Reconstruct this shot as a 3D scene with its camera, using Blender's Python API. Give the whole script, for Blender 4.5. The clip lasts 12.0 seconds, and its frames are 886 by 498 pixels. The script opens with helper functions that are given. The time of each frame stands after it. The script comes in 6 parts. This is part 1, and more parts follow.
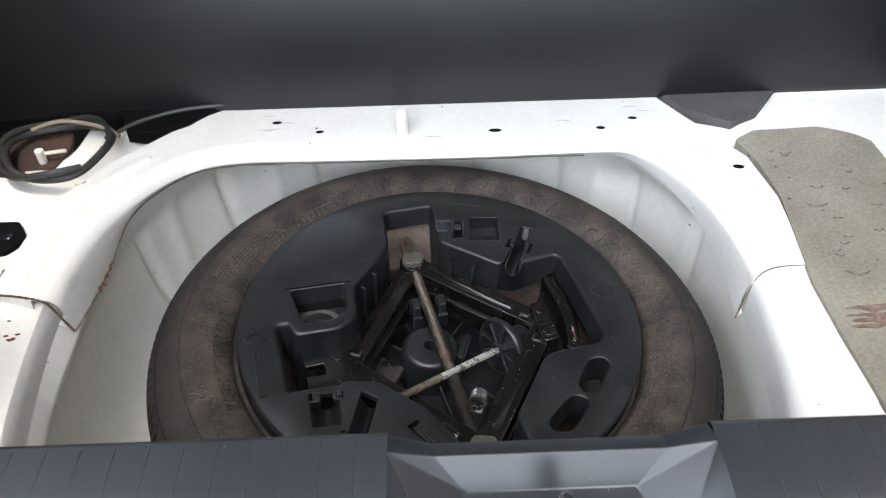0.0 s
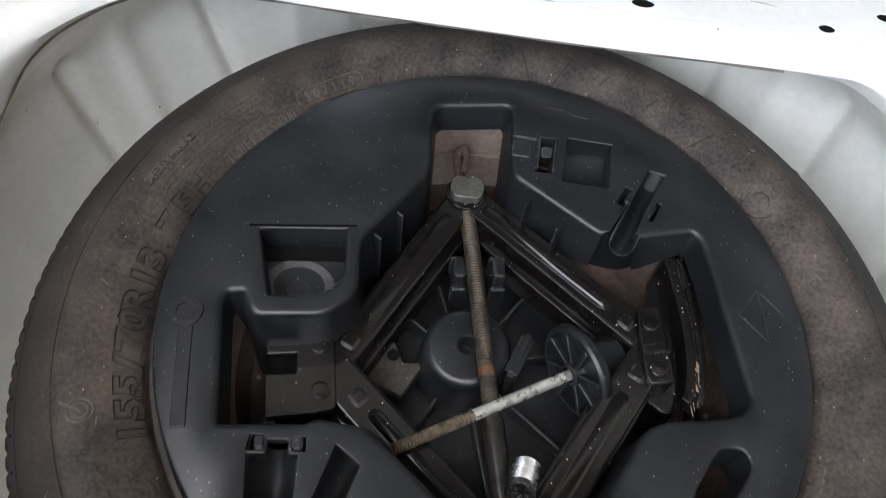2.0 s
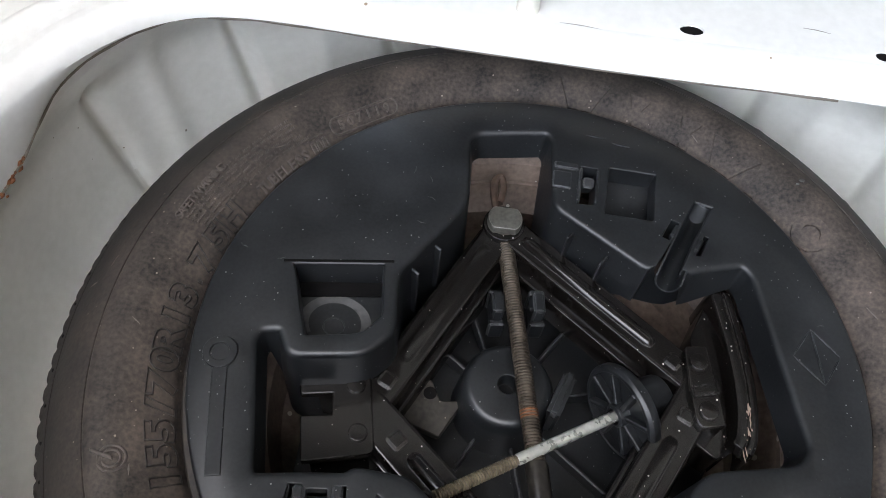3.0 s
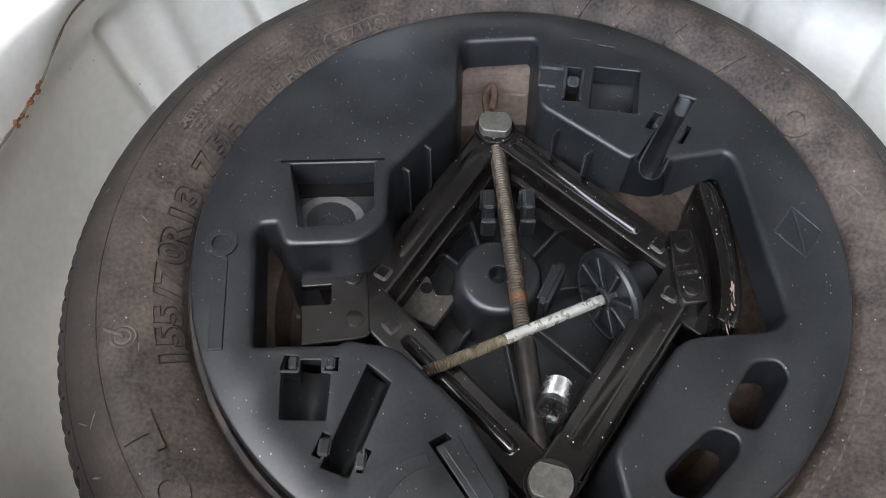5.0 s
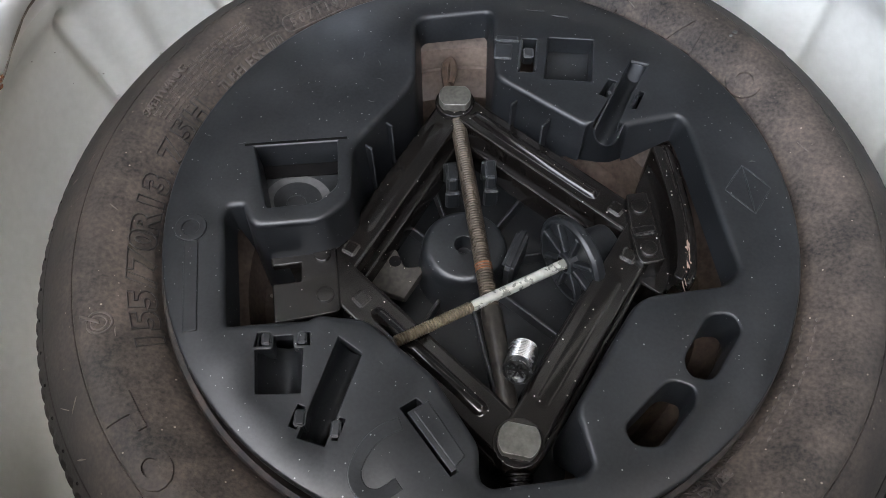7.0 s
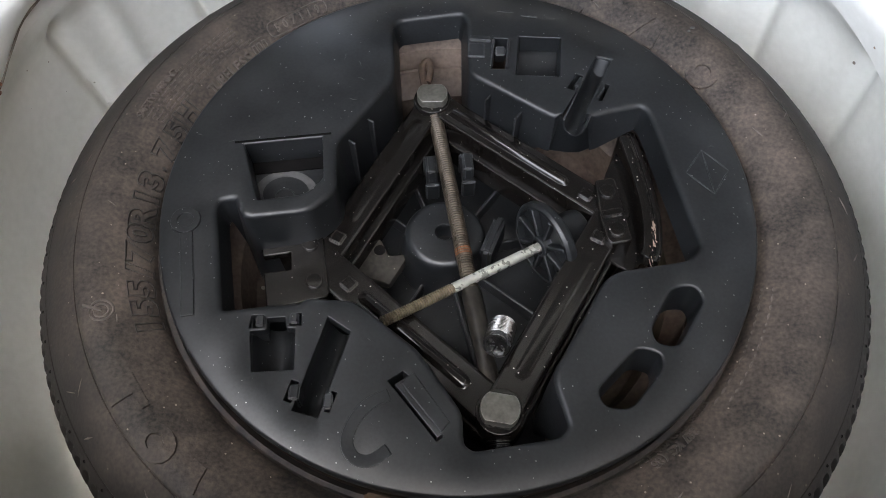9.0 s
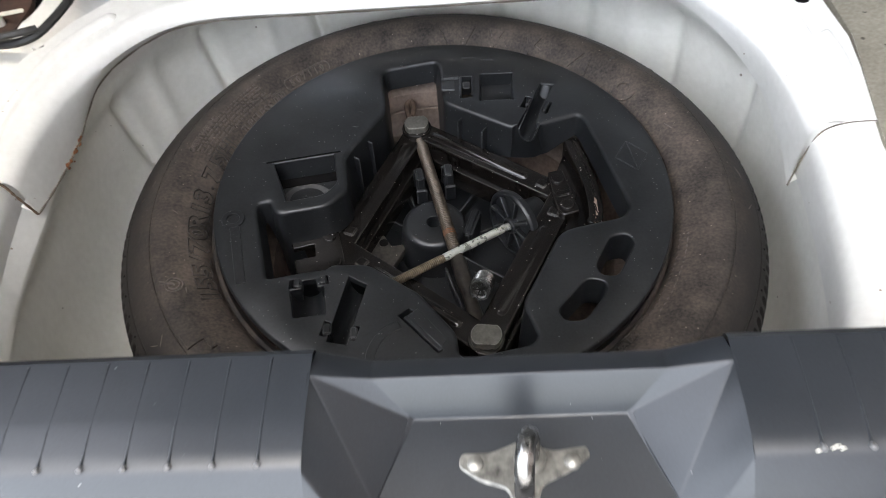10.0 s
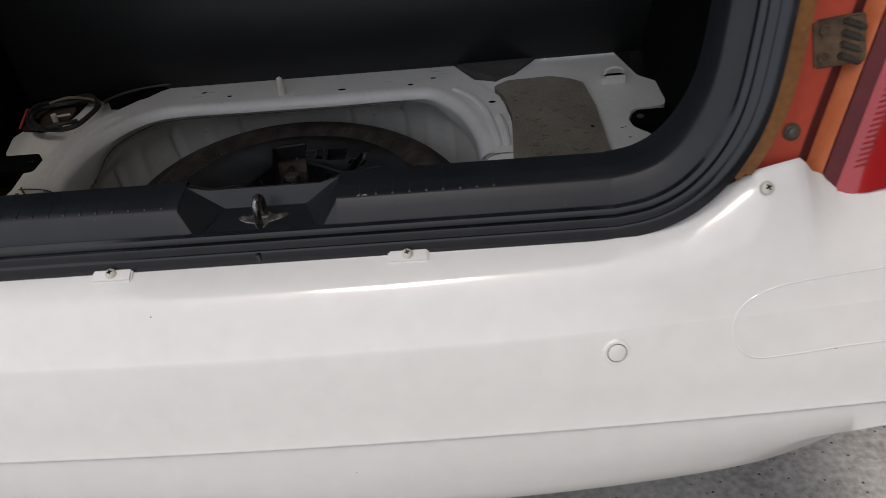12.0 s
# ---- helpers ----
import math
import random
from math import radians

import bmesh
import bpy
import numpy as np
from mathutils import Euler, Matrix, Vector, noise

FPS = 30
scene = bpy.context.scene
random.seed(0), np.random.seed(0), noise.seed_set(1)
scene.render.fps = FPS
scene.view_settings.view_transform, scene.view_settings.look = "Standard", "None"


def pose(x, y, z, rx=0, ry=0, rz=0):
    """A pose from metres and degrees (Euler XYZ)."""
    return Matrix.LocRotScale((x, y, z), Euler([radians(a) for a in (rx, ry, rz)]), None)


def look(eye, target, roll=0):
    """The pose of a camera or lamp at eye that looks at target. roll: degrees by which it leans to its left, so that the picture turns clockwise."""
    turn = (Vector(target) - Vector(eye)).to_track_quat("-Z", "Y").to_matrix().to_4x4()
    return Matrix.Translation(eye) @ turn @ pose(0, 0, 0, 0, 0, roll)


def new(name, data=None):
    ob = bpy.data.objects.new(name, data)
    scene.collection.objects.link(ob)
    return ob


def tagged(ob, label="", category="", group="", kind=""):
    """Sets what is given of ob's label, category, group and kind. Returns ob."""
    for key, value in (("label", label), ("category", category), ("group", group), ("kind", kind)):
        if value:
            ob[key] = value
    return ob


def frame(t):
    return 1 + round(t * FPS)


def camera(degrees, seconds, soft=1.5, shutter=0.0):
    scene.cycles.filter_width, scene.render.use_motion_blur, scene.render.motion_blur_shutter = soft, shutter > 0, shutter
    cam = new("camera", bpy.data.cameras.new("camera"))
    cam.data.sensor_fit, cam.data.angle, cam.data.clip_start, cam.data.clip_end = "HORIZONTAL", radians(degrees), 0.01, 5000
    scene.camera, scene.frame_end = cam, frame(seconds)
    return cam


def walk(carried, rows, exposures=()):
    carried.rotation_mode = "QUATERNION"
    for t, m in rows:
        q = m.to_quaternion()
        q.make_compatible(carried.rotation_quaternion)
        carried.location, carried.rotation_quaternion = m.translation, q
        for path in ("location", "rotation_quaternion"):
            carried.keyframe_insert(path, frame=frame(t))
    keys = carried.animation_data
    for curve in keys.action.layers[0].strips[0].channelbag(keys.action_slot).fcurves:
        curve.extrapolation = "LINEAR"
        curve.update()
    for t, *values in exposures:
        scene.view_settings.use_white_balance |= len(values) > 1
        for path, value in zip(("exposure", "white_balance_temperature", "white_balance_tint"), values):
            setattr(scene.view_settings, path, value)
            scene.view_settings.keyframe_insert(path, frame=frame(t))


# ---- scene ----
# The spare wheel lies a little askew in the car: its own axes, in which the camera's way is given too.
TRAY = pose(0, 0, 0, 0, 2.6, -4.0)
cam = camera(58.7, 12.0, 0.35, 0.3)
PATH = [
    (0, (0.0051, -0.5081, 0.5382), (-0.0040, 0.6840, -0.5289), 2.42),
    (0.5, (0.0117, -0.3962, 0.5057), (-0.0007, 0.6684, -0.6887), 5.20),
    (1, (0.0123, -0.3190, 0.4572), (-0.0392, 0.5973, -0.8534), 8.04),
    (1.5, (0.0016, -0.2602, 0.4202), (-0.0704, 0.5569, -0.9536), 9.53),
    (2, (-0.0128, -0.2109, 0.4018), (-0.0871, 0.6311, -0.9567), 9.04),
    (2.5, (-0.0215, -0.1842, 0.3951), (-0.1145, 0.6721, -0.9534), 7.79),
    (2.7, (-0.0381, -0.1858, 0.3972), (-0.1254, 0.6641, -0.9556), 8.28),
    (4.3, (-0.0010, -0.2319, 0.3857), (-0.1832, 0.5905, -0.9746), 2.36),
    (4.5, (0.0029, -0.2333, 0.3875), (-0.1828, 0.5814, -0.9770), 1.49),
    (5, (0.0127, -0.2397, 0.3873), (-0.1719, 0.5589, -0.9869), 0.16),
    (5.5, (0.0230, -0.2569, 0.3845), (-0.1470, 0.5173, -1.0054), -0.23),
    (6, (0.0320, -0.2552, 0.3917), (-0.1279, 0.4969, -1.0114), -1.08),
    (6.5, (0.0335, -0.2424, 0.4015), (-0.1136, 0.5161, -0.9996), -0.83),
    (6.7, (0.0278, -0.2433, 0.3990), (-0.1165, 0.5163, -1.0018), -0.68),
    (8.3, (0.0226, -0.2574, 0.4085), (-0.1053, 0.5120, -0.9885), 0.54),
    (8.5, (0.0249, -0.2592, 0.4109), (-0.0940, 0.5201, -0.9814), 1.05),
    (9, (0.0318, -0.2750, 0.4165), (-0.0820, 0.5153, -0.9701), 0.01),
    (9.5, (0.0458, -0.3228, 0.4326), (-0.0744, 0.5394, -0.9098), -2.43),
    (10, (0.0530, -0.4360, 0.4787), (-0.0669, 0.5449, -0.7797), -3.49),
    (10.2, (0.0526, -0.4889, 0.4955), (-0.0610, 0.5483, -0.7175), -3.29),
    (10.5, (0.0772, -0.5601, 0.5170), (-0.0368, 0.5231, -0.6550), -3.77),
    (10.8, (0.0995, -0.6577, 0.5483), (-0.0088, 0.4787, -0.5728), -5.09),
    (11, (0.1314, -0.7196, 0.5818), (0.0126, 0.4504, -0.5031), -5.73),
    (11.2, (0.1652, -0.7661, 0.6072), (0.0445, 0.4371, -0.4406), -5.71),
    (11.5, (0.2163, -0.8343, 0.6250), (0.1047, 0.3896, -0.3995), -4.58),
    (12, (0.3030, -0.9535, 0.6480), (0.1909, 0.3076, -0.3302), -2.50),
]
EXPOSURES = [
    (0.0, 3.81, 6720, 9), (1.0, 3.77, 6720, 9), (1.5, 3.94, 6720, 9), (2.0, 3.75, 6720, 9), (2.5, 3.74, 6670, 9), (4.3, 4.08, 6650, 9),
    (5.0, 4.36, 6600, 9), (5.5, 4.72, 6500, 9), (6.0, 4.79, 6450, 9), (6.5, 4.28, 6530, 9), (8.5, 4.08, 6720, 9), (9.5, 3.88, 6820, 9),
    (10.0, 3.77, 6870, 9), (10.3, 3.75, 6920, 9), (10.5, 3.49, 6900, 8), (10.8, 1.65, 6600, 6), (11.0, 0.86, 6600, 6), (11.5, 0.72, 6800, 10),
    (12.0, 0.65, 6950, 13),
]
walk(cam, [(t, TRAY @ look(eye, aim, roll)) for t, eye, aim, roll in PATH], EXPOSURES)

# ---- light ----
world = bpy.data.worlds.new("world")
scene.world = world
world.use_nodes = True
wn = world.node_tree.nodes
sky = wn.new("ShaderNodeTexSky")
sky.sky_type = "NISHITA"
sky.sun_disc = False
SUN_DIR = Vector((-0.08, -0.22, 0.97)).normalized()
sky.sun_elevation = math.asin(SUN_DIR.z)
sky.sun_rotation = math.atan2(SUN_DIR.x, SUN_DIR.y)
sky.air_density, sky.dust_density = 1.0, 2.0
wn["Background"].inputs[1].default_value = 0.15
haze = wn.new("ShaderNodeHueSaturation")
haze.inputs["Saturation"].default_value = 0.5
world.node_tree.links.new(sky.outputs[0], haze.inputs["Color"])
world.node_tree.links.new(haze.outputs[0], wn["Background"].inputs[0])
sun_data = bpy.data.lights.new("sun", "SUN")
sun_data.energy, sun_data.angle, sun_data.color = 0.66, radians(13), (1.0, 0.955, 0.89)
sun = new("sun", sun_data)
sun.matrix_world = look(SUN_DIR * 8, (0, 0, 0))


# ---- materials ----
def material(name, dark, light, rough=0.5, metal=0.0, grain=60.0, blotch=9.0, bump=0.15, rough_var=0.12, dots=0.0,
             dot_colour=(0.55, 0.53, 0.5), dot_scale=260.0, coat=0.0, random_amount=0.0, contrast=(0.3, 0.7), fine_mix=0.45, spec=0.5, few=0.72, worn=None):
    """A painted, moulded or worn surface: two scales of variation, fine relief and, where wanted, dust specks."""
    m = bpy.data.materials.new(name)
    m.use_nodes = True
    n, l = m.node_tree.nodes, m.node_tree.links
    b = n["Principled BSDF"]
    co = n.new("ShaderNodeTexCoord")
    big, small = n.new("ShaderNodeTexNoise"), n.new("ShaderNodeTexNoise")
    big.inputs["Scale"].default_value, big.inputs["Detail"].default_value = blotch, 6
    small.inputs["Scale"].default_value, small.inputs["Detail"].default_value = grain, 4
    for t in (big, small):
        l.new(co.outputs["Object"], t.inputs["Vector"])
    mixf = n.new("ShaderNodeMix")
    mixf.data_type = "FLOAT"
    mixf.inputs[0].default_value = fine_mix
    l.new(big.outputs["Fac"], mixf.inputs[2])
    l.new(small.outputs["Fac"], mixf.inputs[3])
    ramp = n.new("ShaderNodeValToRGB")
    ramp.color_ramp.elements[0].position, ramp.color_ramp.elements[1].position = contrast
    ramp.color_ramp.elements[0].color = (*dark, 1)
    ramp.color_ramp.elements[1].color = (*light, 1)
    l.new(mixf.outputs[0], ramp.inputs[0])
    colour = ramp.outputs[0]
    if dots:
        vo = n.new("ShaderNodeTexVoronoi")
        vo.inputs["Scale"].default_value = dot_scale
        l.new(co.outputs["Object"], vo.inputs["Vector"])
        sep = n.new("ShaderNodeSeparateColor")
        l.new(vo.outputs["Color"], sep.inputs[0])
        size = n.new("ShaderNodeMath")
        size.operation = "MULTIPLY"
        l.new(sep.outputs[0], size.inputs[0])
        size.inputs[1].default_value = dots
        less = n.new("ShaderNodeMath")
        less.operation = "LESS_THAN"
        l.new(vo.outputs["Distance"], less.inputs[0])
        l.new(size.outputs[0], less.inputs[1])
        few_share = few
        few = n.new("ShaderNodeMath")
        few.operation = "GREATER_THAN"
        l.new(sep.outputs[1], few.inputs[0])
        few.inputs[1].default_value = few_share
        both = n.new("ShaderNodeMath")
        both.operation = "MULTIPLY"
        l.new(less.outputs[0], both.inputs[0])
        l.new(few.outputs[0], both.inputs[1])
        mc = n.new("ShaderNodeMix")
        mc.data_type = "RGBA"
        l.new(both.outputs[0], mc.inputs[0])
        l.new(colour, mc.inputs[6])
        mc.inputs[7].default_value = (*dot_colour, 1)
        colour = mc.outputs[2]
    l.new(colour, b.inputs["Base Color"])
    rr = n.new("ShaderNodeMapRange")
    rr.inputs[3].default_value, rr.inputs[4].default_value = max(0.03, rough - rough_var), min(1, rough + rough_var)
    l.new(mixf.outputs[0], rr.inputs[0])
    l.new(rr.outputs[0], b.inputs["Roughness"])
    b.inputs["Metallic"].default_value = metal
    b.inputs["Specular IOR Level"].default_value = spec
    b.inputs["Coat Weight"].default_value = coat
    b.inputs["Coat Roughness"].default_value = 0.08
    bp = n.new("ShaderNodeBump")
    bp.inputs["Strength"].default_value, bp.inputs["Distance"].default_value = bump, 0.0006
    l.new(mixf.outputs[0], bp.inputs["Height"])
    l.new(bp.outputs[0], b.inputs["Normal"])
    if worn:
        # edges rounded and tinted pale, for wear and for painted highlights: radius, colour, share of the edge that is
        # tinted
        radius, edge_tint, share = worn
        round_off, geo = n.new("ShaderNodeBevel"), n.new("ShaderNodeNewGeometry")
        round_off.samples = 6
        round_off.inputs["Radius"].default_value = radius
        l.new(round_off.outputs[0], bp.inputs["Normal"])
        dot = n.new("ShaderNodeVectorMath")
        dot.operation = "DOT_PRODUCT"
        l.new(round_off.outputs[0], dot.inputs[0])
        l.new(geo.outputs["Normal"], dot.inputs[1])
        edge = n.new("ShaderNodeMapRange")
        edge.inputs[1].default_value, edge.inputs[2].default_value = 0.985, 0.90
        l.new(dot.outputs["Value"], edge.inputs[0])
        patch = n.new("ShaderNodeMapRange")
        patch.inputs[1].default_value, patch.inputs[2].default_value = 0.62 - 0.25 * share, 0.72 - 0.25 * share
        l.new(mixf.outputs[0], patch.inputs[0])
        amount = n.new("ShaderNodeMath")
        amount.operation = "MULTIPLY"
        l.new(edge.outputs[0], amount.inputs[0])
        l.new(patch.outputs[0], amount.inputs[1])
        edge_mix = n.new("ShaderNodeMix")
        edge_mix.data_type = "RGBA"
        l.new(amount.outputs[0], edge_mix.inputs[0])
        l.new(colour, edge_mix.inputs[6])
        edge_mix.inputs[7].default_value = (*edge_tint, 1)
        l.new(edge_mix.outputs[2], b.inputs["Base Color"])
    return m


WHITE = material("white_body_paint", (0.685, 0.675, 0.625), (0.80, 0.79, 0.745), 0.34, grain=160, blotch=16, bump=0.06, dots=0.10,
                 dot_colour=(0.28, 0.2, 0.13), dot_scale=80, coat=0.25)
WELL_WHITE = material("dusty_white_paint", (0.68, 0.67, 0.605), (0.80, 0.79, 0.73), 0.5, grain=140, blotch=18, bump=0.08, dots=0.09,
                      dot_colour=(0.2, 0.17, 0.13), dot_scale=60)
BUMPER = material("white_bumper_paint", (0.74, 0.735, 0.71), (0.80, 0.795, 0.77), 0.10, grain=40, blotch=5, bump=0.015, rough_var=0.015, dots=0.045,
                  dot_colour=(0.12, 0.1, 0.08), dot_scale=34, coat=0.35)
TRAY_BLACK = material("black_tray_plastic", (0.0036, 0.0041, 0.0046), (0.0170, 0.0186, 0.0203), 0.38, grain=520, blotch=34, bump=0.20, dots=0.20,
                      dot_scale=430, dot_colour=(0.24, 0.24, 0.23), rough_var=0.19, spec=0.5, few=0.82, contrast=(0.34, 0.70), worn=(0.0008, (0.060, 0.063, 0.066), 0.7))
JACK_BLACK = material("black_jack_paint", (0.0030, 0.0025, 0.0021), (0.0105, 0.0088, 0.0076), 0.20, grain=500, blotch=70, bump=0.05, rough_var=0.08, dots=0.17,
                      dot_scale=330, dot_colour=(0.45, 0.43, 0.40), few=0.80, coat=0.2, spec=0.4, contrast=(0.36, 0.74), worn=(0.0011, (0.045, 0.042, 0.039), 0.7))
TYRE = material("dusty_tyre_rubber", (0.0100, 0.0092, 0.0086), (0.102, 0.0805, 0.0655), 0.64, grain=420, blotch=40, bump=0.9, dots=0.17,
                dot_colour=(0.26, 0.22, 0.18), dot_scale=260, few=0.80, contrast=(0.34, 0.70), fine_mix=0.45, spec=0.32)


def dust_band(m, inner, outer, bare):
    """Dust lies thick on the sidewall and thins out, unevenly, towards the tread."""
    n, l = m.node_tree.nodes, m.node_tree.links
    b = n["Principled BSDF"]
    colour = b.inputs["Base Color"].links[0].from_socket
    co, flat, far = n.new("ShaderNodeTexCoord"), n.new("ShaderNodeVectorMath"), n.new("ShaderNodeVectorMath")
    flat.operation, far.operation = "MULTIPLY", "LENGTH"
    flat.inputs[1].default_value = (1, 1, 0)
    l.new(co.outputs["Object"], flat.inputs[0])
    l.new(flat.outputs[0], far.inputs[0])
    cloud, push, span, mix = n.new("ShaderNodeTexNoise"), n.new("ShaderNodeMath"), n.new("ShaderNodeMapRange"), n.new("ShaderNodeMix")
    cloud.inputs["Scale"].default_value, cloud.inputs["Detail"].default_value = 22, 8
    l.new(co.outputs["Object"], cloud.inputs["Vector"])
    push.operation = "MULTIPLY_ADD"
    l.new(cloud.outputs["Fac"], push.inputs[0])
    push.inputs[1].default_value = 0.05
    l.new(far.outputs["Value"], push.inputs[2])
    span.inputs[1].default_value, span.inputs[2].default_value = inner + 0.025, outer + 0.025
    span.inputs[4].default_value = 0.85
    l.new(push.outputs[0], span.inputs[0])
    mix.data_type = "RGBA"
    l.new(span.outputs[0], mix.inputs[0])
    l.new(colour, mix.inputs[6])
    mix.inputs[7].default_value = (*bare, 1)
    l.new(mix.outputs[2], b.inputs["Base Color"])


dust_band(TYRE, 0.216, 0.256, (0.0130, 0.0122, 0.0118))
# Darker than the sidewall: shading at the letters' edges put into the colour.
OUTLINE = material("shaded_letter_outline", (0.012, 0.0112, 0.0105), (0.042, 0.036, 0.032), 0.42, grain=400, blotch=40, bump=0.3, worn=(0.0006, (0.09, 0.078, 0.068), 0.5))
LETTER = material("moulded_rubber_lettering", (0.022, 0.0195, 0.0180), (0.105, 0.083, 0.069), 0.55, grain=400, blotch=40, bump=0.3, worn=(0.0007, (0.10, 0.085, 0.072), 0.6))
RIM = material("rusty_brown_steel", (0.065, 0.047, 0.037), (0.23, 0.175, 0.14), 0.6, metal=0.1, grain=260, blotch=40, bump=0.4, dots=0.25,
               dot_colour=(0.5, 0.46, 0.4), dot_scale=110)
RIM_EDGE = material("dark_rim_edge", (0.010, 0.0095, 0.009), (0.060, 0.045, 0.036), 0.5, grain=240, blotch=60, bump=0.3, contrast=(0.40, 0.75))
SILL = material("black_sill_plastic", (0.0090, 0.0106, 0.0126), (0.0180, 0.0204, 0.0240), 0.34, grain=900, blotch=24, bump=0.14, dots=0.10,
                dot_scale=240, few=0.9, dot_colour=(0.25, 0.25, 0.24), rough_var=0.06, spec=0.4)
RUBBER = material("black_rubber", (0.0045, 0.0055, 0.0085), (0.0105, 0.0125, 0.0175), 0.17, grain=120, blotch=12, bump=0.1)
FELT = material("dark_felt", (0.002, 0.002, 0.0022), (0.005, 0.005, 0.0053), 0.9, grain=700, blotch=12, bump=0.5, spec=0.08)
SEATBOARD = material("black_seat_board", (0.0058, 0.0063, 0.0067), (0.0100, 0.0106, 0.0112), 0.42, grain=300, blotch=8, bump=0.05, spec=0.45)
MATTE_BROWN = material("matte_grey_brown", (0.040, 0.038, 0.036), (0.085, 0.081, 0.077), 0.9, grain=300, blotch=30, bump=0.5)
# Near-black: the shade inside gaps and holes is put into this colour.
CAVITY_SHADE = material("painted_cavity_shade", (0.004, 0.004, 0.004), (0.009, 0.008, 0.008), 0.9, spec=0.05)
NUT = material("dull_zinc_nut", (0.055, 0.053, 0.045), (0.16, 0.155, 0.135), 0.42, metal=0.5, grain=420, blotch=120, bump=0.4, worn=(0.0008, (0.34, 0.33, 0.30), 1.0))
SCREW = material("dirty_threaded_steel", (0.020, 0.016, 0.012), (0.125, 0.100, 0.076), 0.42, metal=0.55, grain=200, blotch=75, bump=0.3)
RUST = material("brown_rust", (0.055, 0.018, 0.008), (0.26, 0.095, 0.030), 0.9, grain=420, blotch=90, bump=0.9)
CHROME = material("bright_plated_steel", (0.07, 0.07, 0.068), (0.34, 0.34, 0.335), 0.26, metal=0.95, grain=300, blotch=120, bump=0.2)
PAD = material("olive_damping_mat", (0.125, 0.108, 0.080), (0.27, 0.25, 0.195), 0.85, grain=330, blotch=13, bump=0.8, dots=0.16,
               dot_colour=(0.06, 0.05, 0.035), dot_scale=60)
PAD_STAIN = material("reddish_stain", (0.075, 0.042, 0.030), (0.19, 0.135, 0.098), 0.85, grain=260, blotch=60, bump=0.8, contrast=(0.36, 0.62))
ORANGE = material("orange_red_paint", (0.45, 0.058, 0.032), (0.55, 0.083, 0.046), 0.35, grain=90, blotch=10, bump=0.08, coat=0.4, dots=0.14,
                  dot_colour=(0.2, 0.1, 0.05), dot_scale=90)
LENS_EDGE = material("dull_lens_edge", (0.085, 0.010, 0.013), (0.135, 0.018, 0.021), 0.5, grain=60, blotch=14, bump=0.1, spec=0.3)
# Paler than the panel's orange: sunlight on the bezel put into the colour.
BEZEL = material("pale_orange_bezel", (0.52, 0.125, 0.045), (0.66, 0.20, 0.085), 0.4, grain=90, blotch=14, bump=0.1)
# Shade in the step beside the lamp, put into a dark red.
SHADED_STEP = material("shaded_dark_red_step", (0.060, 0.009, 0.010), (0.105, 0.018, 0.018), 0.6, grain=90, blotch=12, bump=0.2, spec=0.25)
OCHRE = material("dusty_orange_flange", (0.17, 0.065, 0.018), (0.34, 0.155, 0.05), 0.6, grain=150, blotch=22, bump=0.4)
LENS = material("red_lens", (0.33, 0.006, 0.009), (0.42, 0.010, 0.012), 0.18, grain=30, blotch=8, bump=0.03, coat=0.8)
DIRTY = material("dirt_caked_metal", (0.035, 0.022, 0.013), (0.15, 0.092, 0.052), 0.8, grain=160, blotch=40, bump=0.8)
CABLE = material("black_cable_sheath", (0.012, 0.012, 0.012), (0.035, 0.034, 0.032), 0.5, grain=200)
RED_WIRE = material("red_wire", (0.42, 0.03, 0.02), (0.5, 0.06, 0.04), 0.45, grain=200)
CREAM = material("cream_plastic", (0.55, 0.53, 0.46), (0.7, 0.68, 0.6), 0.45, grain=200)
SEALANT = material("dark_seam_sealant", (0.10, 0.085, 0.065), (0.22, 0.19, 0.15), 0.8, grain=160, blotch=40)
CONCRETE = material("grey_concrete", (0.22, 0.215, 0.205), (0.50, 0.49, 0.47), 0.9, grain=90, blotch=5.0, bump=1.0, dots=0.3,
                    dot_colour=(0.08, 0.078, 0.075), dot_scale=110, contrast=(0.36, 0.64))
RENDER_GREY = material("weathered_render", (0.10, 0.075, 0.060), (0.17, 0.135, 0.110), 0.9, grain=20, blotch=2)
GREY_PLATE = material("dull_grey_plate", (0.016, 0.015, 0.013), (0.075, 0.068, 0.058), 0.45, metal=0.4, grain=260, blotch=70, bump=0.5, dots=0.22, dot_scale=330, dot_colour=(0.4, 0.36, 0.28), few=0.75)


# ---- building helpers ----
BASE = {}


def thing(name, m, base, label, category, group=""):
    """An Empty at the base of a thing; its parts are built in the frame m."""
    ob = new(name)
    ob.matrix_world = m @ Matrix.Translation(base)
    ob.empty_display_size = 0.02
    BASE[ob] = Vector(base)
    return tagged(ob, label, category, group)


def mesh_of(name, bm, mat, shift=None, sharp=38):
    if shift is not None:
        bmesh.ops.translate(bm, verts=bm.verts, vec=-shift)
    bmesh.ops.recalc_face_normals(bm, faces=bm.faces)
    me = bpy.data.meshes.new(name)
    bm.to_mesh(me)
    bm.free()
    me.polygons.foreach_set("use_smooth", [True] * len(me.polygons))
    me.set_sharp_from_angle(angle=radians(sharp))
    me.materials.append(mat)
    return me


def part(name, bm, mat, parent, label="", sharp=38):
    root = parent
    while root.parent:
        root = root.parent
    ob = new(name, mesh_of(name, bm, mat, BASE[root], sharp))
    ob.parent = parent
    return tagged(ob, label)


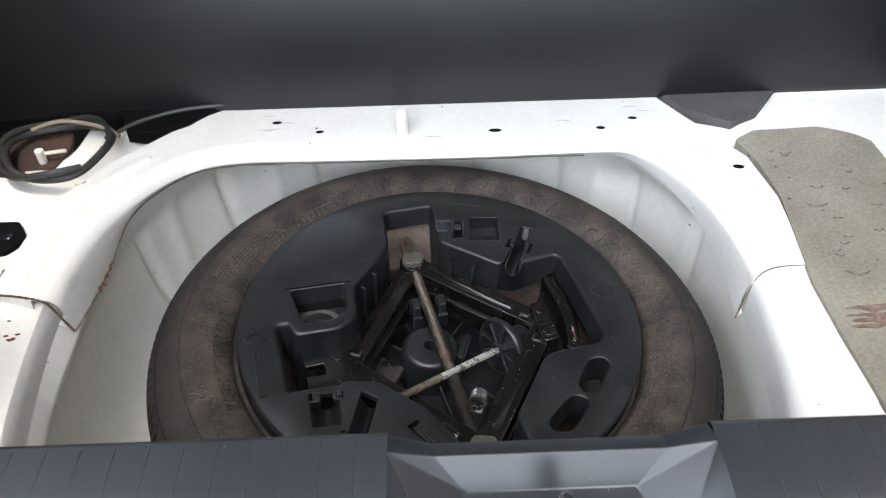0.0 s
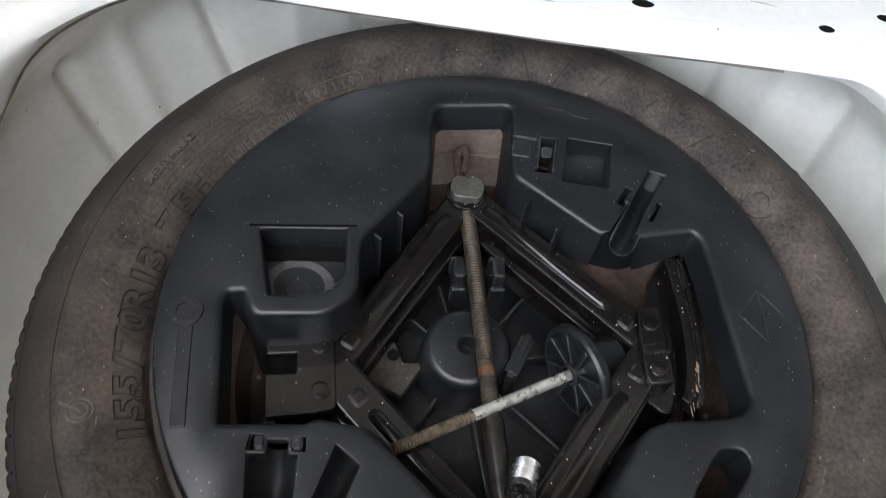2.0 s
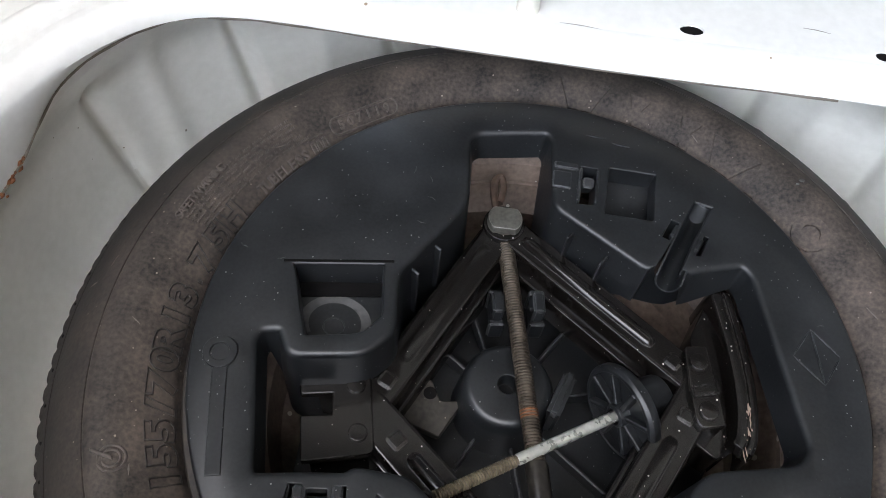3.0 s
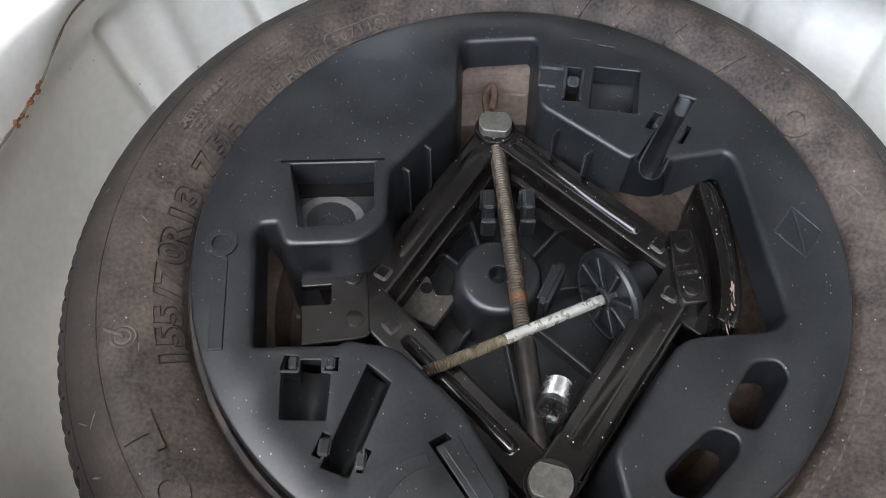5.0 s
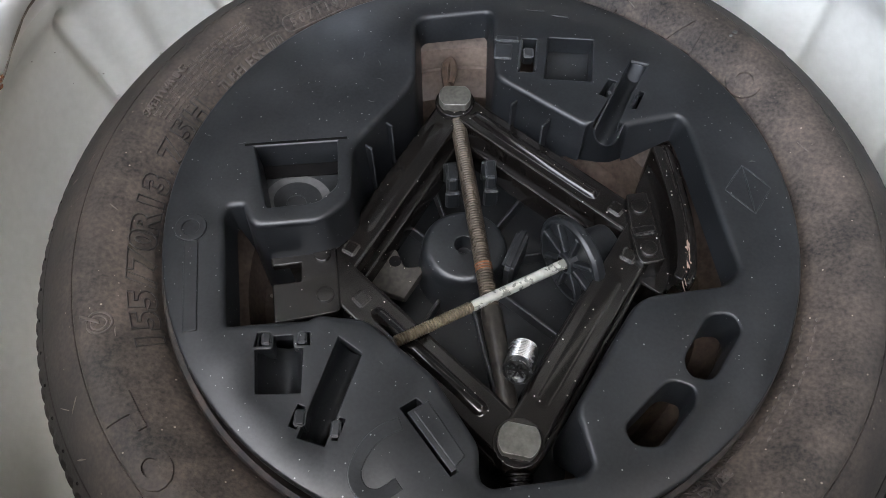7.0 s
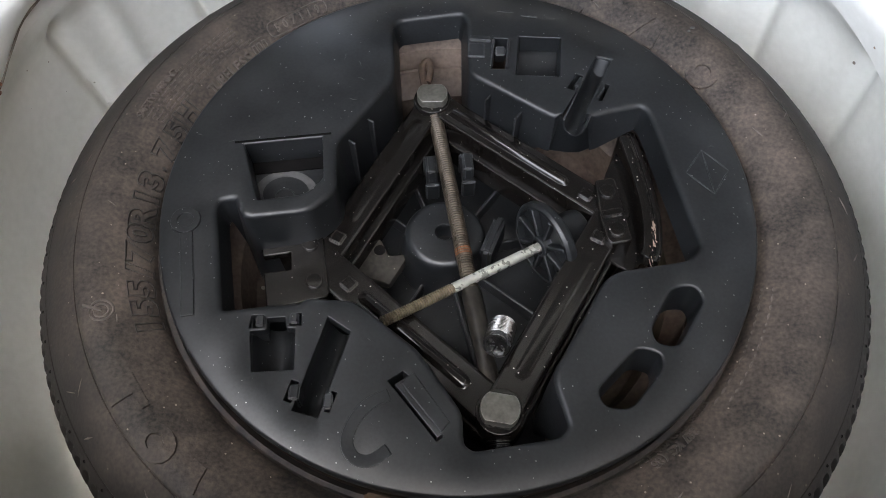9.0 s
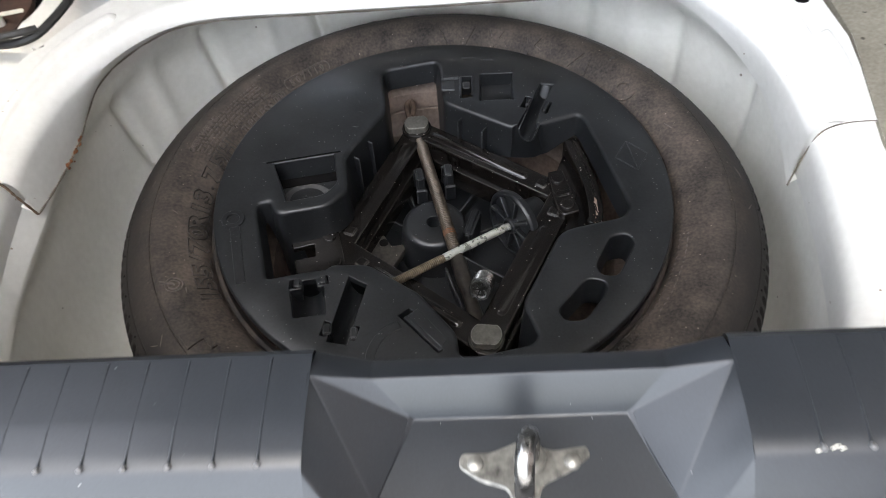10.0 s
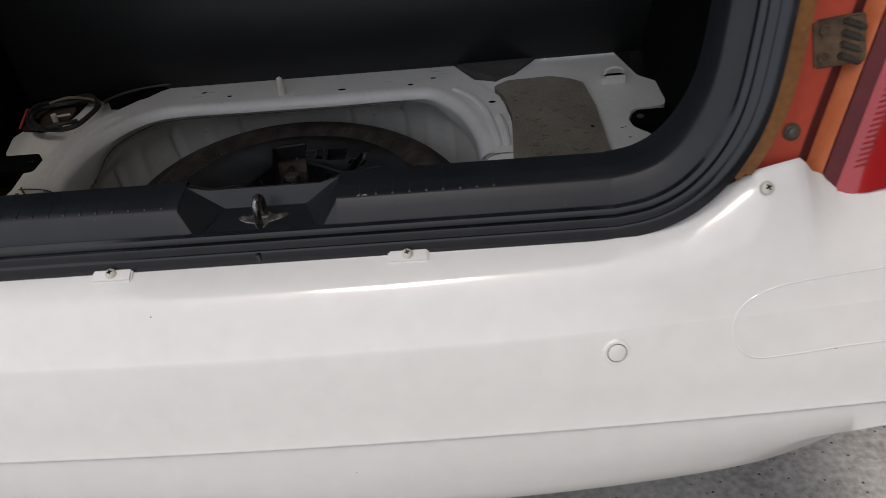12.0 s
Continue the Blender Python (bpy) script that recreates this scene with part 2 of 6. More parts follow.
def same_part(name, source, m, parent, label=""):
    """Another part on the same mesh."""
    ob = new(name, source.data)
    ob.parent = parent
    ob.matrix_basis = m
    return tagged(ob, label)


def structure(name, bm, mat, label, category):
    return tagged(new(name, mesh_of(name, bm, mat)), label, category, kind="structure")


def joined(*bms):
    out = bmesh.new()
    for b in bms:
        me = bpy.data.meshes.new("scratch")
        b.to_mesh(me)
        b.free()
        out.from_mesh(me)
        bpy.data.meshes.remove(me)
    return out


def loft(loops, closed=True, caps=False):
    """A skin over a row of equally long loops of points."""
    bm = bmesh.new()
    rows = [[bm.verts.new(p) for p in loop] for loop in loops]
    k = len(rows[0])
    for a, b in zip(rows, rows[1:]):
        for i in range(k if closed else k - 1):
            j = (i + 1) % k
            bm.faces.new((a[i], a[j], b[j], b[i]))
    if caps:
        bm.faces.new(rows[0])
        bm.faces.new(rows[-1])
    return bm


def lathe(profile, n=64, centre=(0, 0)):
    return loft([[(centre[0] + r * math.cos(2 * math.pi * i / n), centre[1] + r * math.sin(2 * math.pi * i / n), z) for i in range(n)] for r, z in profile])


def fillet(poly, r=0.006, n=4):
    """Rounds the corners of a flat loop; r is one length or one for each corner."""
    out, k = [], len(poly)
    for i, p in enumerate(poly):
        rad = r[i] if isinstance(r, (list, tuple)) else r
        p, a, b = Vector(p), Vector(poly[i - 1]), Vector(poly[(i + 1) % k])
        da, db = (a - p), (b - p)
        d = min(rad, da.length * 0.46, db.length * 0.46)
        s, e = p + da.normalized() * d, p + db.normalized() * d
        for j in range(n + 1):
            t = j / n
            out.append(tuple((1 - t) ** 2 * s + 2 * t * (1 - t) * p + t * t * e))
    return out


def area(poly):
    return 0.5 * sum(a[0] * b[1] - b[0] * a[1] for a, b in zip(poly, poly[1:] + poly[:1]))


def offset(poly, d):
    """The loop moved d to its inside."""
    s = 1 if area(poly) > 0 else -1
    out, k = [], len(poly)
    for i in range(k):
        a, p, b = Vector(poly[i - 1]), Vector(poly[i]), Vector(poly[(i + 1) % k])
        t = (p - a).normalized() + (b - p).normalized()
        if t.length < 1e-6:
            t = b - p
        t.normalize()
        out.append((p.x - t.y * d * s, p.y + t.x * d * s))
    return out


def sheet(outer, holes, z):
    """A flat sheet with holes."""
    bm = bmesh.new()
    edges = []
    for loop in [outer] + list(holes):
        vs = [bm.verts.new((p[0], p[1], z)) for p in loop]
        edges += [bm.edges.new((vs[i - 1], vs[i])) for i in range(len(vs))]
    bmesh.ops.triangle_fill(bm, use_beauty=True, use_dissolve=False, edges=edges, normal=(0, 0, 1))
    return bm


def prism(poly, z0, z1, edge=0.0008):
    """An upright block over a flat loop, with broken edges."""
    inner = offset(poly, edge)
    def at(loop, z):
        return [(x, y, z) for x, y in loop]
    return loft([at(poly, z0), at(poly, z1 - edge), at(inner, z1)], True, True)


def box(c, s, rot=(0, 0, 0), edge=0.0008):
    """A block with broken edges: centre, size, turn in degrees."""
    bm = bmesh.new()
    bmesh.ops.create_cube(bm, size=1)
    bmesh.ops.scale(bm, vec=s, verts=bm.verts)
    if edge:
        bmesh.ops.bevel(bm, geom=bm.edges[:], offset=min(edge, min(s) * 0.3), segments=2, affect="EDGES")
    bm.transform(pose(*c, *rot))
    return bm


def spline(points, n=8, closed=False):
    """A smooth line through points."""
    ps = [Vector(p) for p in points]
    k = len(ps)
    out = []
    for i in range(k if closed else k - 1):
        if closed:
            a, b, c, d = ps[i - 1], ps[i], ps[(i + 1) % k], ps[(i + 2) % k]
        else:
            a, b, c, d = ps[max(i - 1, 0)], ps[i], ps[i + 1], ps[min(i + 2, k - 1)]
        for j in range(n):
            t = j / n
            out.append(0.5 * ((2 * b) + (c - a) * t + (2 * a - 5 * b + 4 * c - d) * t * t + (3 * b - a - 3 * c + d) * t ** 3))
    if not closed:
        out.append(ps[-1])
    return out


def tube(points, r, n=8, caps=True):
    """A round cord along a line; r is one radius or a row of them."""
    ps = [Vector(p) for p in points]
    loops, side = [], None
    for i, p in enumerate(ps):
        t = (ps[min(i + 1, len(ps) - 1)] - ps[max(i - 1, 0)]).normalized()
        if side is None:
            side = t.orthogonal().normalized()
        side = (side - t * side.dot(t)).normalized()
        up = t.cross(side)
        rad = r[i] if isinstance(r, (list, tuple)) else r
        loops.append([p + (side * math.cos(2 * math.pi * j / n) + up * math.sin(2 * math.pi * j / n)) * rad for j in range(n)])
    return loft(loops, True, caps)


def along(a, b):
    """The pose whose z runs from a to b."""
    a, b = Vector(a), Vector(b)
    return Matrix.Translation(a) @ (b - a).to_track_quat("Z", "Y").to_matrix().to_4x4()


def rod(a, b, r, n=20, edge=0.0006):
    L = (Vector(b) - Vector(a)).length
    bm = lathe([(r * 0.02, 0), (r - edge, 0), (r, edge), (r, L - edge), (r - edge, L), (r * 0.02, L)], n)
    bm.transform(along(a, b))
    return bm


def thread(a, b, r, pitch=0.0022, depth=0.0007, n=18):
    """A threaded bar."""
    L = (Vector(b) - Vector(a)).length
    prof = [(r * 0.02, 0)]
    z = 0.0
    while z < L - pitch:
        prof += [(r - depth, z), (r, z + pitch * 0.35), (r, z + pitch * 0.65)]
        z += pitch
    prof += [(r - depth, z), (r - depth, L), (r * 0.02, L)]
    bm = lathe(prof, n)
    bm.transform(along(a, b))
    return bm


def bead(points, w, h):
    """A low rounded ridge along a line on a surface that faces up."""
    ps = [Vector(p) for p in points]
    loops = []
    for i, p in enumerate(ps):
        t = ps[min(i + 1, len(ps) - 1)] - ps[max(i - 1, 0)]
        nrm = Vector((-t.y, t.x, 0)).normalized()
        f = min(1.0, 0.15 + 2.0 * min(i, len(ps) - 1 - i) / 3)
        loops.append([p - nrm * w * f - Vector((0, 0, 0.001)), p - nrm * w * 0.6 * f + Vector((0, 0, h * 0.7 * f)), p + Vector((0, 0, h * f)),
                      p + nrm * w * 0.6 * f + Vector((0, 0, h * 0.7 * f)), p + nrm * w * f - Vector((0, 0, 0.001))])
    return loft(loops, False)


def ease(t):
    t = min(1.0, max(0.0, t))
    return t * t * (3 - 2 * t)

# ---- the ground ----
bm = bmesh.new()
bmesh.ops.create_grid(bm, x_segments=60, y_segments=60, size=1.5)
for v in bm.verts:
    v.co.z = -0.48 + 0.004 * noise.noise(v.co * 3) + 0.002 * noise.noise(v.co * 14)
for e in [e for e in bm.edges if e.is_boundary]:
    a, b = e.verts
    bm.faces.new((a, b, bm.verts.new((b.co.x * 200, b.co.y * 200, -0.48)), bm.verts.new((a.co.x * 200, a.co.y * 200, -0.48))))
bmesh.ops.remove_doubles(bm, verts=bm.verts, dist=1e-4)
structure("ground", bm, CONCRETE, "rough grey concrete ground with dark patches", "ground")

# Unseen wall, added to hold back light from the car's right.
structure("yard_wall", box((2.30, 0.0, 1.92), (0.25, 12.0, 4.8), edge=0.01), RENDER_GREY, "plain brown unseen wall, added to block light beside the car", "wall")

# ---- the car: boot floor, sill, bumper and lamp ----
I4 = Matrix.Identity(4)
CX = 0.05
car = thing("car", I4, (CX, 0.3, -0.478), "white car with open empty boot and bare floor", "car")
FLOOR_TILT = 0.012


def floor_z(x):
    return 0.0735 + FLOOR_TILT * (x - CX)


N = 1920
ANG = [2 * math.pi * i / N for i in range(N)]


def polar(points):
    """Radii by angle of a smooth closed line round the middle of the well."""
    ps = spline([(*p, 0) for p in points], 16, True)
    a = np.array([math.atan2(p.y, p.x + 0.02) % (2 * math.pi) for p in ps])
    r = np.array([math.hypot(p.x + 0.02, p.y) for p in ps])
    o = np.argsort(a)
    return np.interp(ANG, a[o], r[o], period=2 * math.pi)


EDGE = polar([(0.275, 0.0), (0.277, 0.06), (0.266, 0.13), (0.235, 0.20), (0.16, 0.262), (0.0, 0.280), (-0.2, 0.262), (-0.275, 0.20), (-0.312, 0.12),
              (-0.319, 0.05), (-0.318, -0.02), (-0.314, -0.12), (-0.300, -0.2), (-0.25, -0.258), (-0.15, -0.272), (0.0, -0.274), (0.12, -0.272),
              (0.2, -0.255), (0.25, -0.2), (0.268, -0.11)])
OUTER = []
for a in ANG:
    c, s = abs(math.cos(a)), abs(math.sin(a))
    OUTER.append((((c / 0.322) ** 2.7 + (s / 0.292) ** 2.7) ** (-1 / 2.7)))


def corrugation(a, depth):
    """The pressed ribs of the well's wall: steps that lean a little, sharp to one side."""
    d = math.degrees(a)
    k = 0.0
    for c in (112, 132.6, 153.0):
        u = d - c - 18 * (depth + 0.05)
        k += 0.011 * math.exp(-(u / 1.15) ** 2)
    for c in (24, 41, 58, 76):
        k += 0.008 * math.exp(-((d - c) / 1.5) ** 2)
    for c in (49, 66, 122, 145):
        u = d - c - (9 if c > 90 else -9) * (depth + 0.05)
        k -= 0.005 * math.exp(-(u / 1.9) ** 2)
    return k


def ring(d, z, mix=0.0, ribs=0.0):
    out = []
    for i, a in enumerate(ANG):
        tight = 1 - 0.6 * ease(((a - 5.35) / 0.4)) * ease((6.32 - a) / 0.2) if d > 0 and d < 0.07 else 1
        r = EDGE[i] * (1 - mix) + OUTER[i] * mix + d * tight + (ribs * corrugation(a, z) if ribs else 0.0)
        x, y = -0.02 + r * math.cos(a), r * math.sin(a)
        out.append((x, y, z(x) if callable(z) else z))
    return out


well_wall = loft([ring(0.0, 0.022), ring(0.0, 0.012, 0.10), ring(0, 0.002, 0.45, 0.3)] + [ring(0, z, min(1, 0.70 - 15 * z), 1) for z in [-0.010 - 0.006 * k for k in range(13)]]
                 + [ring(-0.004, -0.11, 1, 1), ring(-0.014, -0.145, 1, 0.5), ring(-0.03, -0.158, 1), ring(-0.06, -0.163, 1), ring(-0.2, -0.163, 1)])
well = part("spare_wheel_well", well_wall, WELL_WHITE, car, "dusty white pressed well with ribbed walls")
part("well_floor", lathe([(0.16, -0.1628), (0.05, -0.161), (0.001, -0.161)], 48), WELL_WHITE, car)

# floor panel: rolled edge round the well, then flat to its ragged sides
near = ring(0.075, floor_z)
rolled = loft([ring(0.0, 0.022), ring(0.003, 0.034), ring(0.010, 0.046), ring(0.022, 0.056), ring(0.042, lambda x: floor_z(x) - 0.006),
               ring(0.060, lambda x: floor_z(x) - 0.0015), near])
border = [(0.504, -0.305), (0.506, -0.10), (0.502, -0.012), (0.484, 0.010), (0.482, 0.030), (0.494, 0.058), (0.542, 0.064), (0.556, 0.098), (0.553, 0.135),
          (0.53, 0.16), (0.50, 0.30), (-0.42, 0.30), (-0.445, 0.16), (-0.458, 0.133), (-0.448, 0.082), (-0.438, 0.074), (-0.392, 0.066), (-0.374, 0.045), (-0.371, 0.020),
          (-0.384, 0.008), (-0.396, -0.03), (-0.392, -0.09), (-0.40, -0.305)]
cut_out = fillet([(-0.438, 0.158), (-0.410, 0.150), (-0.388, 0.160), (-0.374, 0.190), (-0.366, 0.29), (-0.436, 0.29)], 0.010)
flat = sheet(fillet(border, 0.006, 3), [[(p[0], p[1]) for p in near], cut_out], 0)
for v in flat.verts:
    v.co.z = floor_z(v.co.x)
skirt = loft([[(x, y, floor_z(x)) for x, y in fillet(border, 0.006, 3)], [(x, y, floor_z(x) - 0.012) for x, y in fillet(border, 0.006, 3)]])
floor_panel = part("floor_panel", joined(rolled, flat, skirt), WHITE, car, "white painted boot floor with rust spots")
# A near-black sheet paints the darkness below the floor panel.
part("under_floor", sheet([(-0.62, -0.3), (0.72, -0.3), (0.72, 0.5), (-0.62, 0.5)], [[(p[0], p[1]) for p in ring(0.06, 0.03)]], 0.03), CAVITY_SHADE, car)

# the raised U-shaped ledge
CREST = spline([(-0.317, -0.046, 0), (-0.319, 0.0, 0), (-0.308, 0.060, 0), (-0.281, 0.115, 0), (-0.246, 0.150, 0), (-0.198, 0.164, 0), (-0.10, 0.163, 0), (0.05, 0.162, 0),
                (0.17, 0.164, 0), (0.208, 0.158, 0), (0.238, 0.124, 0), (0.260, 0.072, 0), (0.270, 0.017, 0), (0.272, -0.034, 0)], 8)
LEDGE = 0.080


def crest_ring(d, z0):
    out = []
    k = len(CREST)
    for i, p in enumerate(CREST):
        t = (CREST[min(i + 1, k - 1)] - CREST[max(i - 1, 0)]).normalized()
        nrm = Vector((-t.y, t.x, 0))
        q = p + nrm * (d(i / (k - 1)) if callable(d) else d)
        out.append((q.x, q.y, z0(i / (k - 1)) if callable(z0) else z0))
    return out


# the foot of the ledge's wall: deep at both ends, close under the crest along the back
FOOT = spline([(-0.307, -0.049, 0.046), (-0.3105, -0.003, 0.034), (-0.3115, 0.050, 0.028), (-0.3005, 0.111, 0.0445), (-0.2600, 0.1605, 0.051), (-0.207, 0.170, 0.0575), (-0.10, 0.1685, 0.059), (0.05, 0.1675, 0.059),
               (0.17, 0.1695, 0.0575), (0.208, 0.163, 0.053), (0.239, 0.126, 0.045), (0.261, 0.070, 0.036), (0.268, 0.012, 0.027), (0.265, -0.0345, 0.019)], 8)


def wall_row(f):
    """A row of the ledge's wall, from its crest (0) to its foot (1)."""
    return [tuple(Vector(a).lerp(b, f)) for a, b in zip(crest_ring(-0.0045, LEDGE - 0.013), FOOT)]


lip = loft([crest_ring(0.016, LEDGE), crest_ring(0.010, LEDGE + 0.0008), crest_ring(0.005, LEDGE), crest_ring(0.001, LEDGE - 0.0025), crest_ring(-0.002, LEDGE - 0.006),
            crest_ring(-0.004, LEDGE - 0.010), wall_row(0.0), wall_row(0.3), wall_row(0.6), wall_row(0.9), wall_row(1.0), [tuple(p + Vector((0.05 * p.x, 0.006, 0.002))) for p in FOOT]], False)
inner_line = [(p[0], p[1]) for p in crest_ring(0.016, 0)]
ledge_border = inner_line + [(0.314, -0.034), (0.320, 0.06), (0.312, 0.125), (0.264, 0.212), (0.238, 0.262), (-0.20, 0.262), (-0.256, 0.222), (-0.322, 0.150), (-0.352, 0.10),
                             (-0.366, 0.04), (-0.370, -0.034)]
HOLES = [(-0.165, 0.215, 0.0042, 0.0030), (-0.118, 0.195, 0.0036, 0.0030), (0.066, 0.188, 0.0056, 0.0034), (0.177, 0.187, 0.0040, 0.0032), (0.214, 0.204, 0.0042, 0.0030),
         (0.299, 0.110, 0.0046, 0.0034), (-0.344, 0.118, 0.0045, 0.003), (-0.122, 0.202, 0.0015, 0.0015)]
hole_loops = [[(x + 1.3 * a * math.cos(2 * math.pi * i / 14), y + 1.3 * b * math.sin(2 * math.pi * i / 14)) for i in range(14)] for x, y, a, b in HOLES]
top = sheet(ledge_border, hole_loops, LEDGE)
rims = [loft([[(x, y, LEDGE) for x, y in h], [(x, y, LEDGE - 0.005) for x, y in h]]) for h in hole_loops]
outer_edge = ledge_border[len(inner_line) - 1:] + ledge_border[:1]
hem = loft([[(x, y, LEDGE) for x, y in outer_edge], [(x, y, LEDGE - 0.012) for x, y in outer_edge]], False)
ledge = part("ledge_panel", joined(top, lip, hem, *rims), WHITE, car, "glossy white raised panel round the well")


def roll_beside(points, name):
    """The floor's rolled edge where it runs on past the end of the ledge, a little lower than it."""
    ps = spline([(*p, 0) for p in points], 8)
    loops = []
    for i, p in enumerate(ps):
        t = (ps[min(i + 1, len(ps) - 1)] - ps[max(i - 1, 0)]).normalized()
        n = Vector((-t.y, t.x, 0))
        loops.append([p + n * d + Vector((0, 0, min(h, floor_z(p.x) + 0.0012))) for d, h in ((0.058, 0.0790), (0.040, 0.0780), (0.026, 0.0772), (0.016, 0.0762), (0.009, 0.0735), (0.0045, 0.0690), (0.0015, 0.0620), (0.0010, 0.0530), (0.0020, 0.0350), (0.0045, 0.0180))])
    return part(name, loft(loops, False), WHITE, floor_panel)


roll_beside([(0.2665, 0.030), (0.2690, -0.030), (0.2665, -0.075), (0.262, -0.12), (0.250, -0.18), (0.225, -0.225), (0.18, -0.26)], "rolled_edge")
roll_beside([(-0.238, -0.255), (-0.283, -0.225), (-0.306, -0.18), (-0.318, -0.11), (-0.3235, -0.046), (-0.3245, 0.01)], "rolled_edge")
# Near-black discs just under the rims paint the shade in the holes.
for h in hole_loops:
    part("bolt_hole", sheet(h, [], LEDGE - 0.0012), CAVITY_SHADE, ledge, "dark punched hole")
part("pressed_bead", bead(spline([(-0.342, -0.021, LEDGE), (-0.342, 0.03, LEDGE), (-0.328, 0.092, LEDGE), (-0.312, 0.125, LEDGE), (-0.284, 0.157, LEDGE)], 8), 0.0068, 0.0042), WHITE, ledge)
part("pressed_bead", bead(spline([(0.243, 0.163, LEDGE), (0.270, 0.130, LEDGE), (0.286, 0.086, LEDGE), (0.291, 0.038, LEDGE), (0.295, -0.02, LEDGE)], 8), 0.0062, 0.0042), WHITE, ledge)
part("pressed_bead", bead(spline([(0.303, 0.068, LEDGE), (0.307, 0.03, LEDGE), (0.3055, -0.02, LEDGE)], 8), 0.0066, 0.0052), WHITE, ledge)
seam = [p + Vector((0, -0.0004, -0.0006)) for p in FOOT]
part("seam", tube(seam[:64], [0.0006 + 0.0007 * abs(math.sin(i * 2.3)) for i in range(64)], 6), SEALANT, ledge, "dark cracked seam sealant")
part("seam", tube(spline([(-0.372, -0.036, 0.0785), (-0.350, -0.0410, 0.0808), (-0.331, -0.0455, 0.0808), (-0.3205, -0.0475, 0.0770), (-0.3150, -0.0490, 0.0660), (-0.307, -0.050, 0.046)], 6), [0.0006 + 0.0006 * abs(math.sin(i * 1.7)) for i in range(31)], 6), DIRTY, ledge, "rusty cracked seam")
part("seam", tube(spline([(0.316, -0.0345, 0.0800), (0.290, -0.0350, 0.0795), (0.275, -0.0355, 0.0720), (0.269, -0.0355, 0.050), (0.265, -0.0355, 0.019)], 6), [0.0004 + 0.00035 * k / 24 for k in range(25)], 6), SEALANT, ledge)
hem_line = spline([(-0.262, 0.216, 0.0765), (-0.3225, 0.1495, 0.0740), (-0.3527, 0.0995, 0.0735), (-0.3667, 0.04, 0.0733), (-0.3707, -0.034, 0.0732)], 6)
part("seam", tube(hem_line, [0.0005 + 0.0006 * abs(math.sin(i * 2.9)) for i in range(len(hem_line))], 6), SEALANT, ledge, "dark cracked seam sealant")
for k in (16, 19, 22):
    part("rust_spot", tube(hem_line[k:k + 3], [0.0006, 0.0017, 0.0006], 6), RUST, ledge, "rust on the seam")
flake = random.Random(33)
for k in range(26):
    i = 10 + 6.5 * flake.random() ** 0.8
    p = seam[int(i)].lerp(seam[int(i) + 1], i % 1)
    size = flake.uniform(0.0006, 0.0019)
    q = p + Vector((flake.uniform(-0.003, 0.003), flake.uniform(-0.002, 0.002), flake.uniform(-0.002, 0.002))) * (0.2 + (k % 3 == 0))
    part("rust_spot", tube([q, q + (seam[int(i) + 1] - p).normalized() * size * 1.5 + Vector((0, 0, size * 0.3)), q + (seam[int(i) + 1] - p).normalized() * size * 3], [size * 0.3, size, size * 0.25], 6), RUST, ledge, "rust on the seam")
mark = random.Random(21)
for k in range(9):
    x, y = mark.uniform(-0.24, 0.22), mark.uniform(0.172, 0.232)
    ln = mark.uniform(0.006, 0.026)
    part("scratch", tube([(x, y, LEDGE), (x + ln * 0.5, y + mark.uniform(-0.001, 0.001), LEDGE + 0.0001), (x + ln, y + mark.uniform(-0.002, 0.002), LEDGE)], [0.0001, mark.uniform(0.00015, 0.0003), 0.0001], 5), SEALANT, ledge, "dark scratch")
part("locating_peg", lathe([(0.0071, LEDGE - 0.001), (0.0068, LEDGE + 0.003), (0.0062, LEDGE + 0.022), (0.005, LEDGE + 0.0265), (0.003, LEDGE + 0.0285), (0.0003, LEDGE + 0.029)], 20, (-0.031, 0.188)), CREAM, ledge, "short white upright peg")
spots = [(-0.371, -0.044, 0.0033), (-0.365, -0.067, 0.0033), (-0.340, -0.080, 0.0039), (-0.362, -0.096, 0.0046), (-0.370, -0.096, 0.005), (-0.378, -0.085, 0.003), (-0.358, -0.086, 0.003), (-0.379, -0.034, 0.004),
         (-0.376, -0.007, 0.0045), (-0.374, -0.016, 0.003), (0.468, 0.010, 0.0022), (0.473, 0.012, 0.0015), (0.472, -0.016, 0.0022), (0.487, -0.042, 0.002)]
spots += [(flake.uniform(-0.388, -0.335), flake.uniform(-0.15, -0.05), flake.uniform(0.0007, 0.0026)) for k in range(26)]
bpy.context.view_layer.update()
SHEETS = [floor_panel, ledge, *[ob for ob in floor_panel.children if ob.name.startswith("rolled_edge")]]


def sheet_z(x, y):
    """The height of the topmost sheet metal at a place."""
    best = 0.0
    for ob in SHEETS:
        inv = ob.matrix_world.inverted()
        hit, at, _, _ = ob.ray_cast(inv @ Vector((x, y, 0.5)), inv.to_3x3() @ Vector((0, 0, -1)))
        if hit:
            best = max(best, (ob.matrix_world @ at).z)
    return best


for x, y, s in spots:
    rim = [(x + s * (1 + 0.5 * noise.noise((x * 90, y * 90, i * 0.8))) * math.cos(i * 0.628), y + 0.5 * s * (1 + 0.9 * noise.noise((y * 70, i * 0.8, 3))) * math.sin(i * 0.628)) for i in range(10)]
    blot = [[(x + (u - x) * f, y + (v - y) * f) for u, v in rim] for f in (1.0, 0.85, 0.4, 0.02)]
    part("rust_stain", loft([[(u, v, sheet_z(u, v) + h) for u, v in loop] for loop, h in zip(blot, (-0.0003, 0.0005, 0.0007, 0.0007))]), RUST, floor_panel, "brown rust stain")
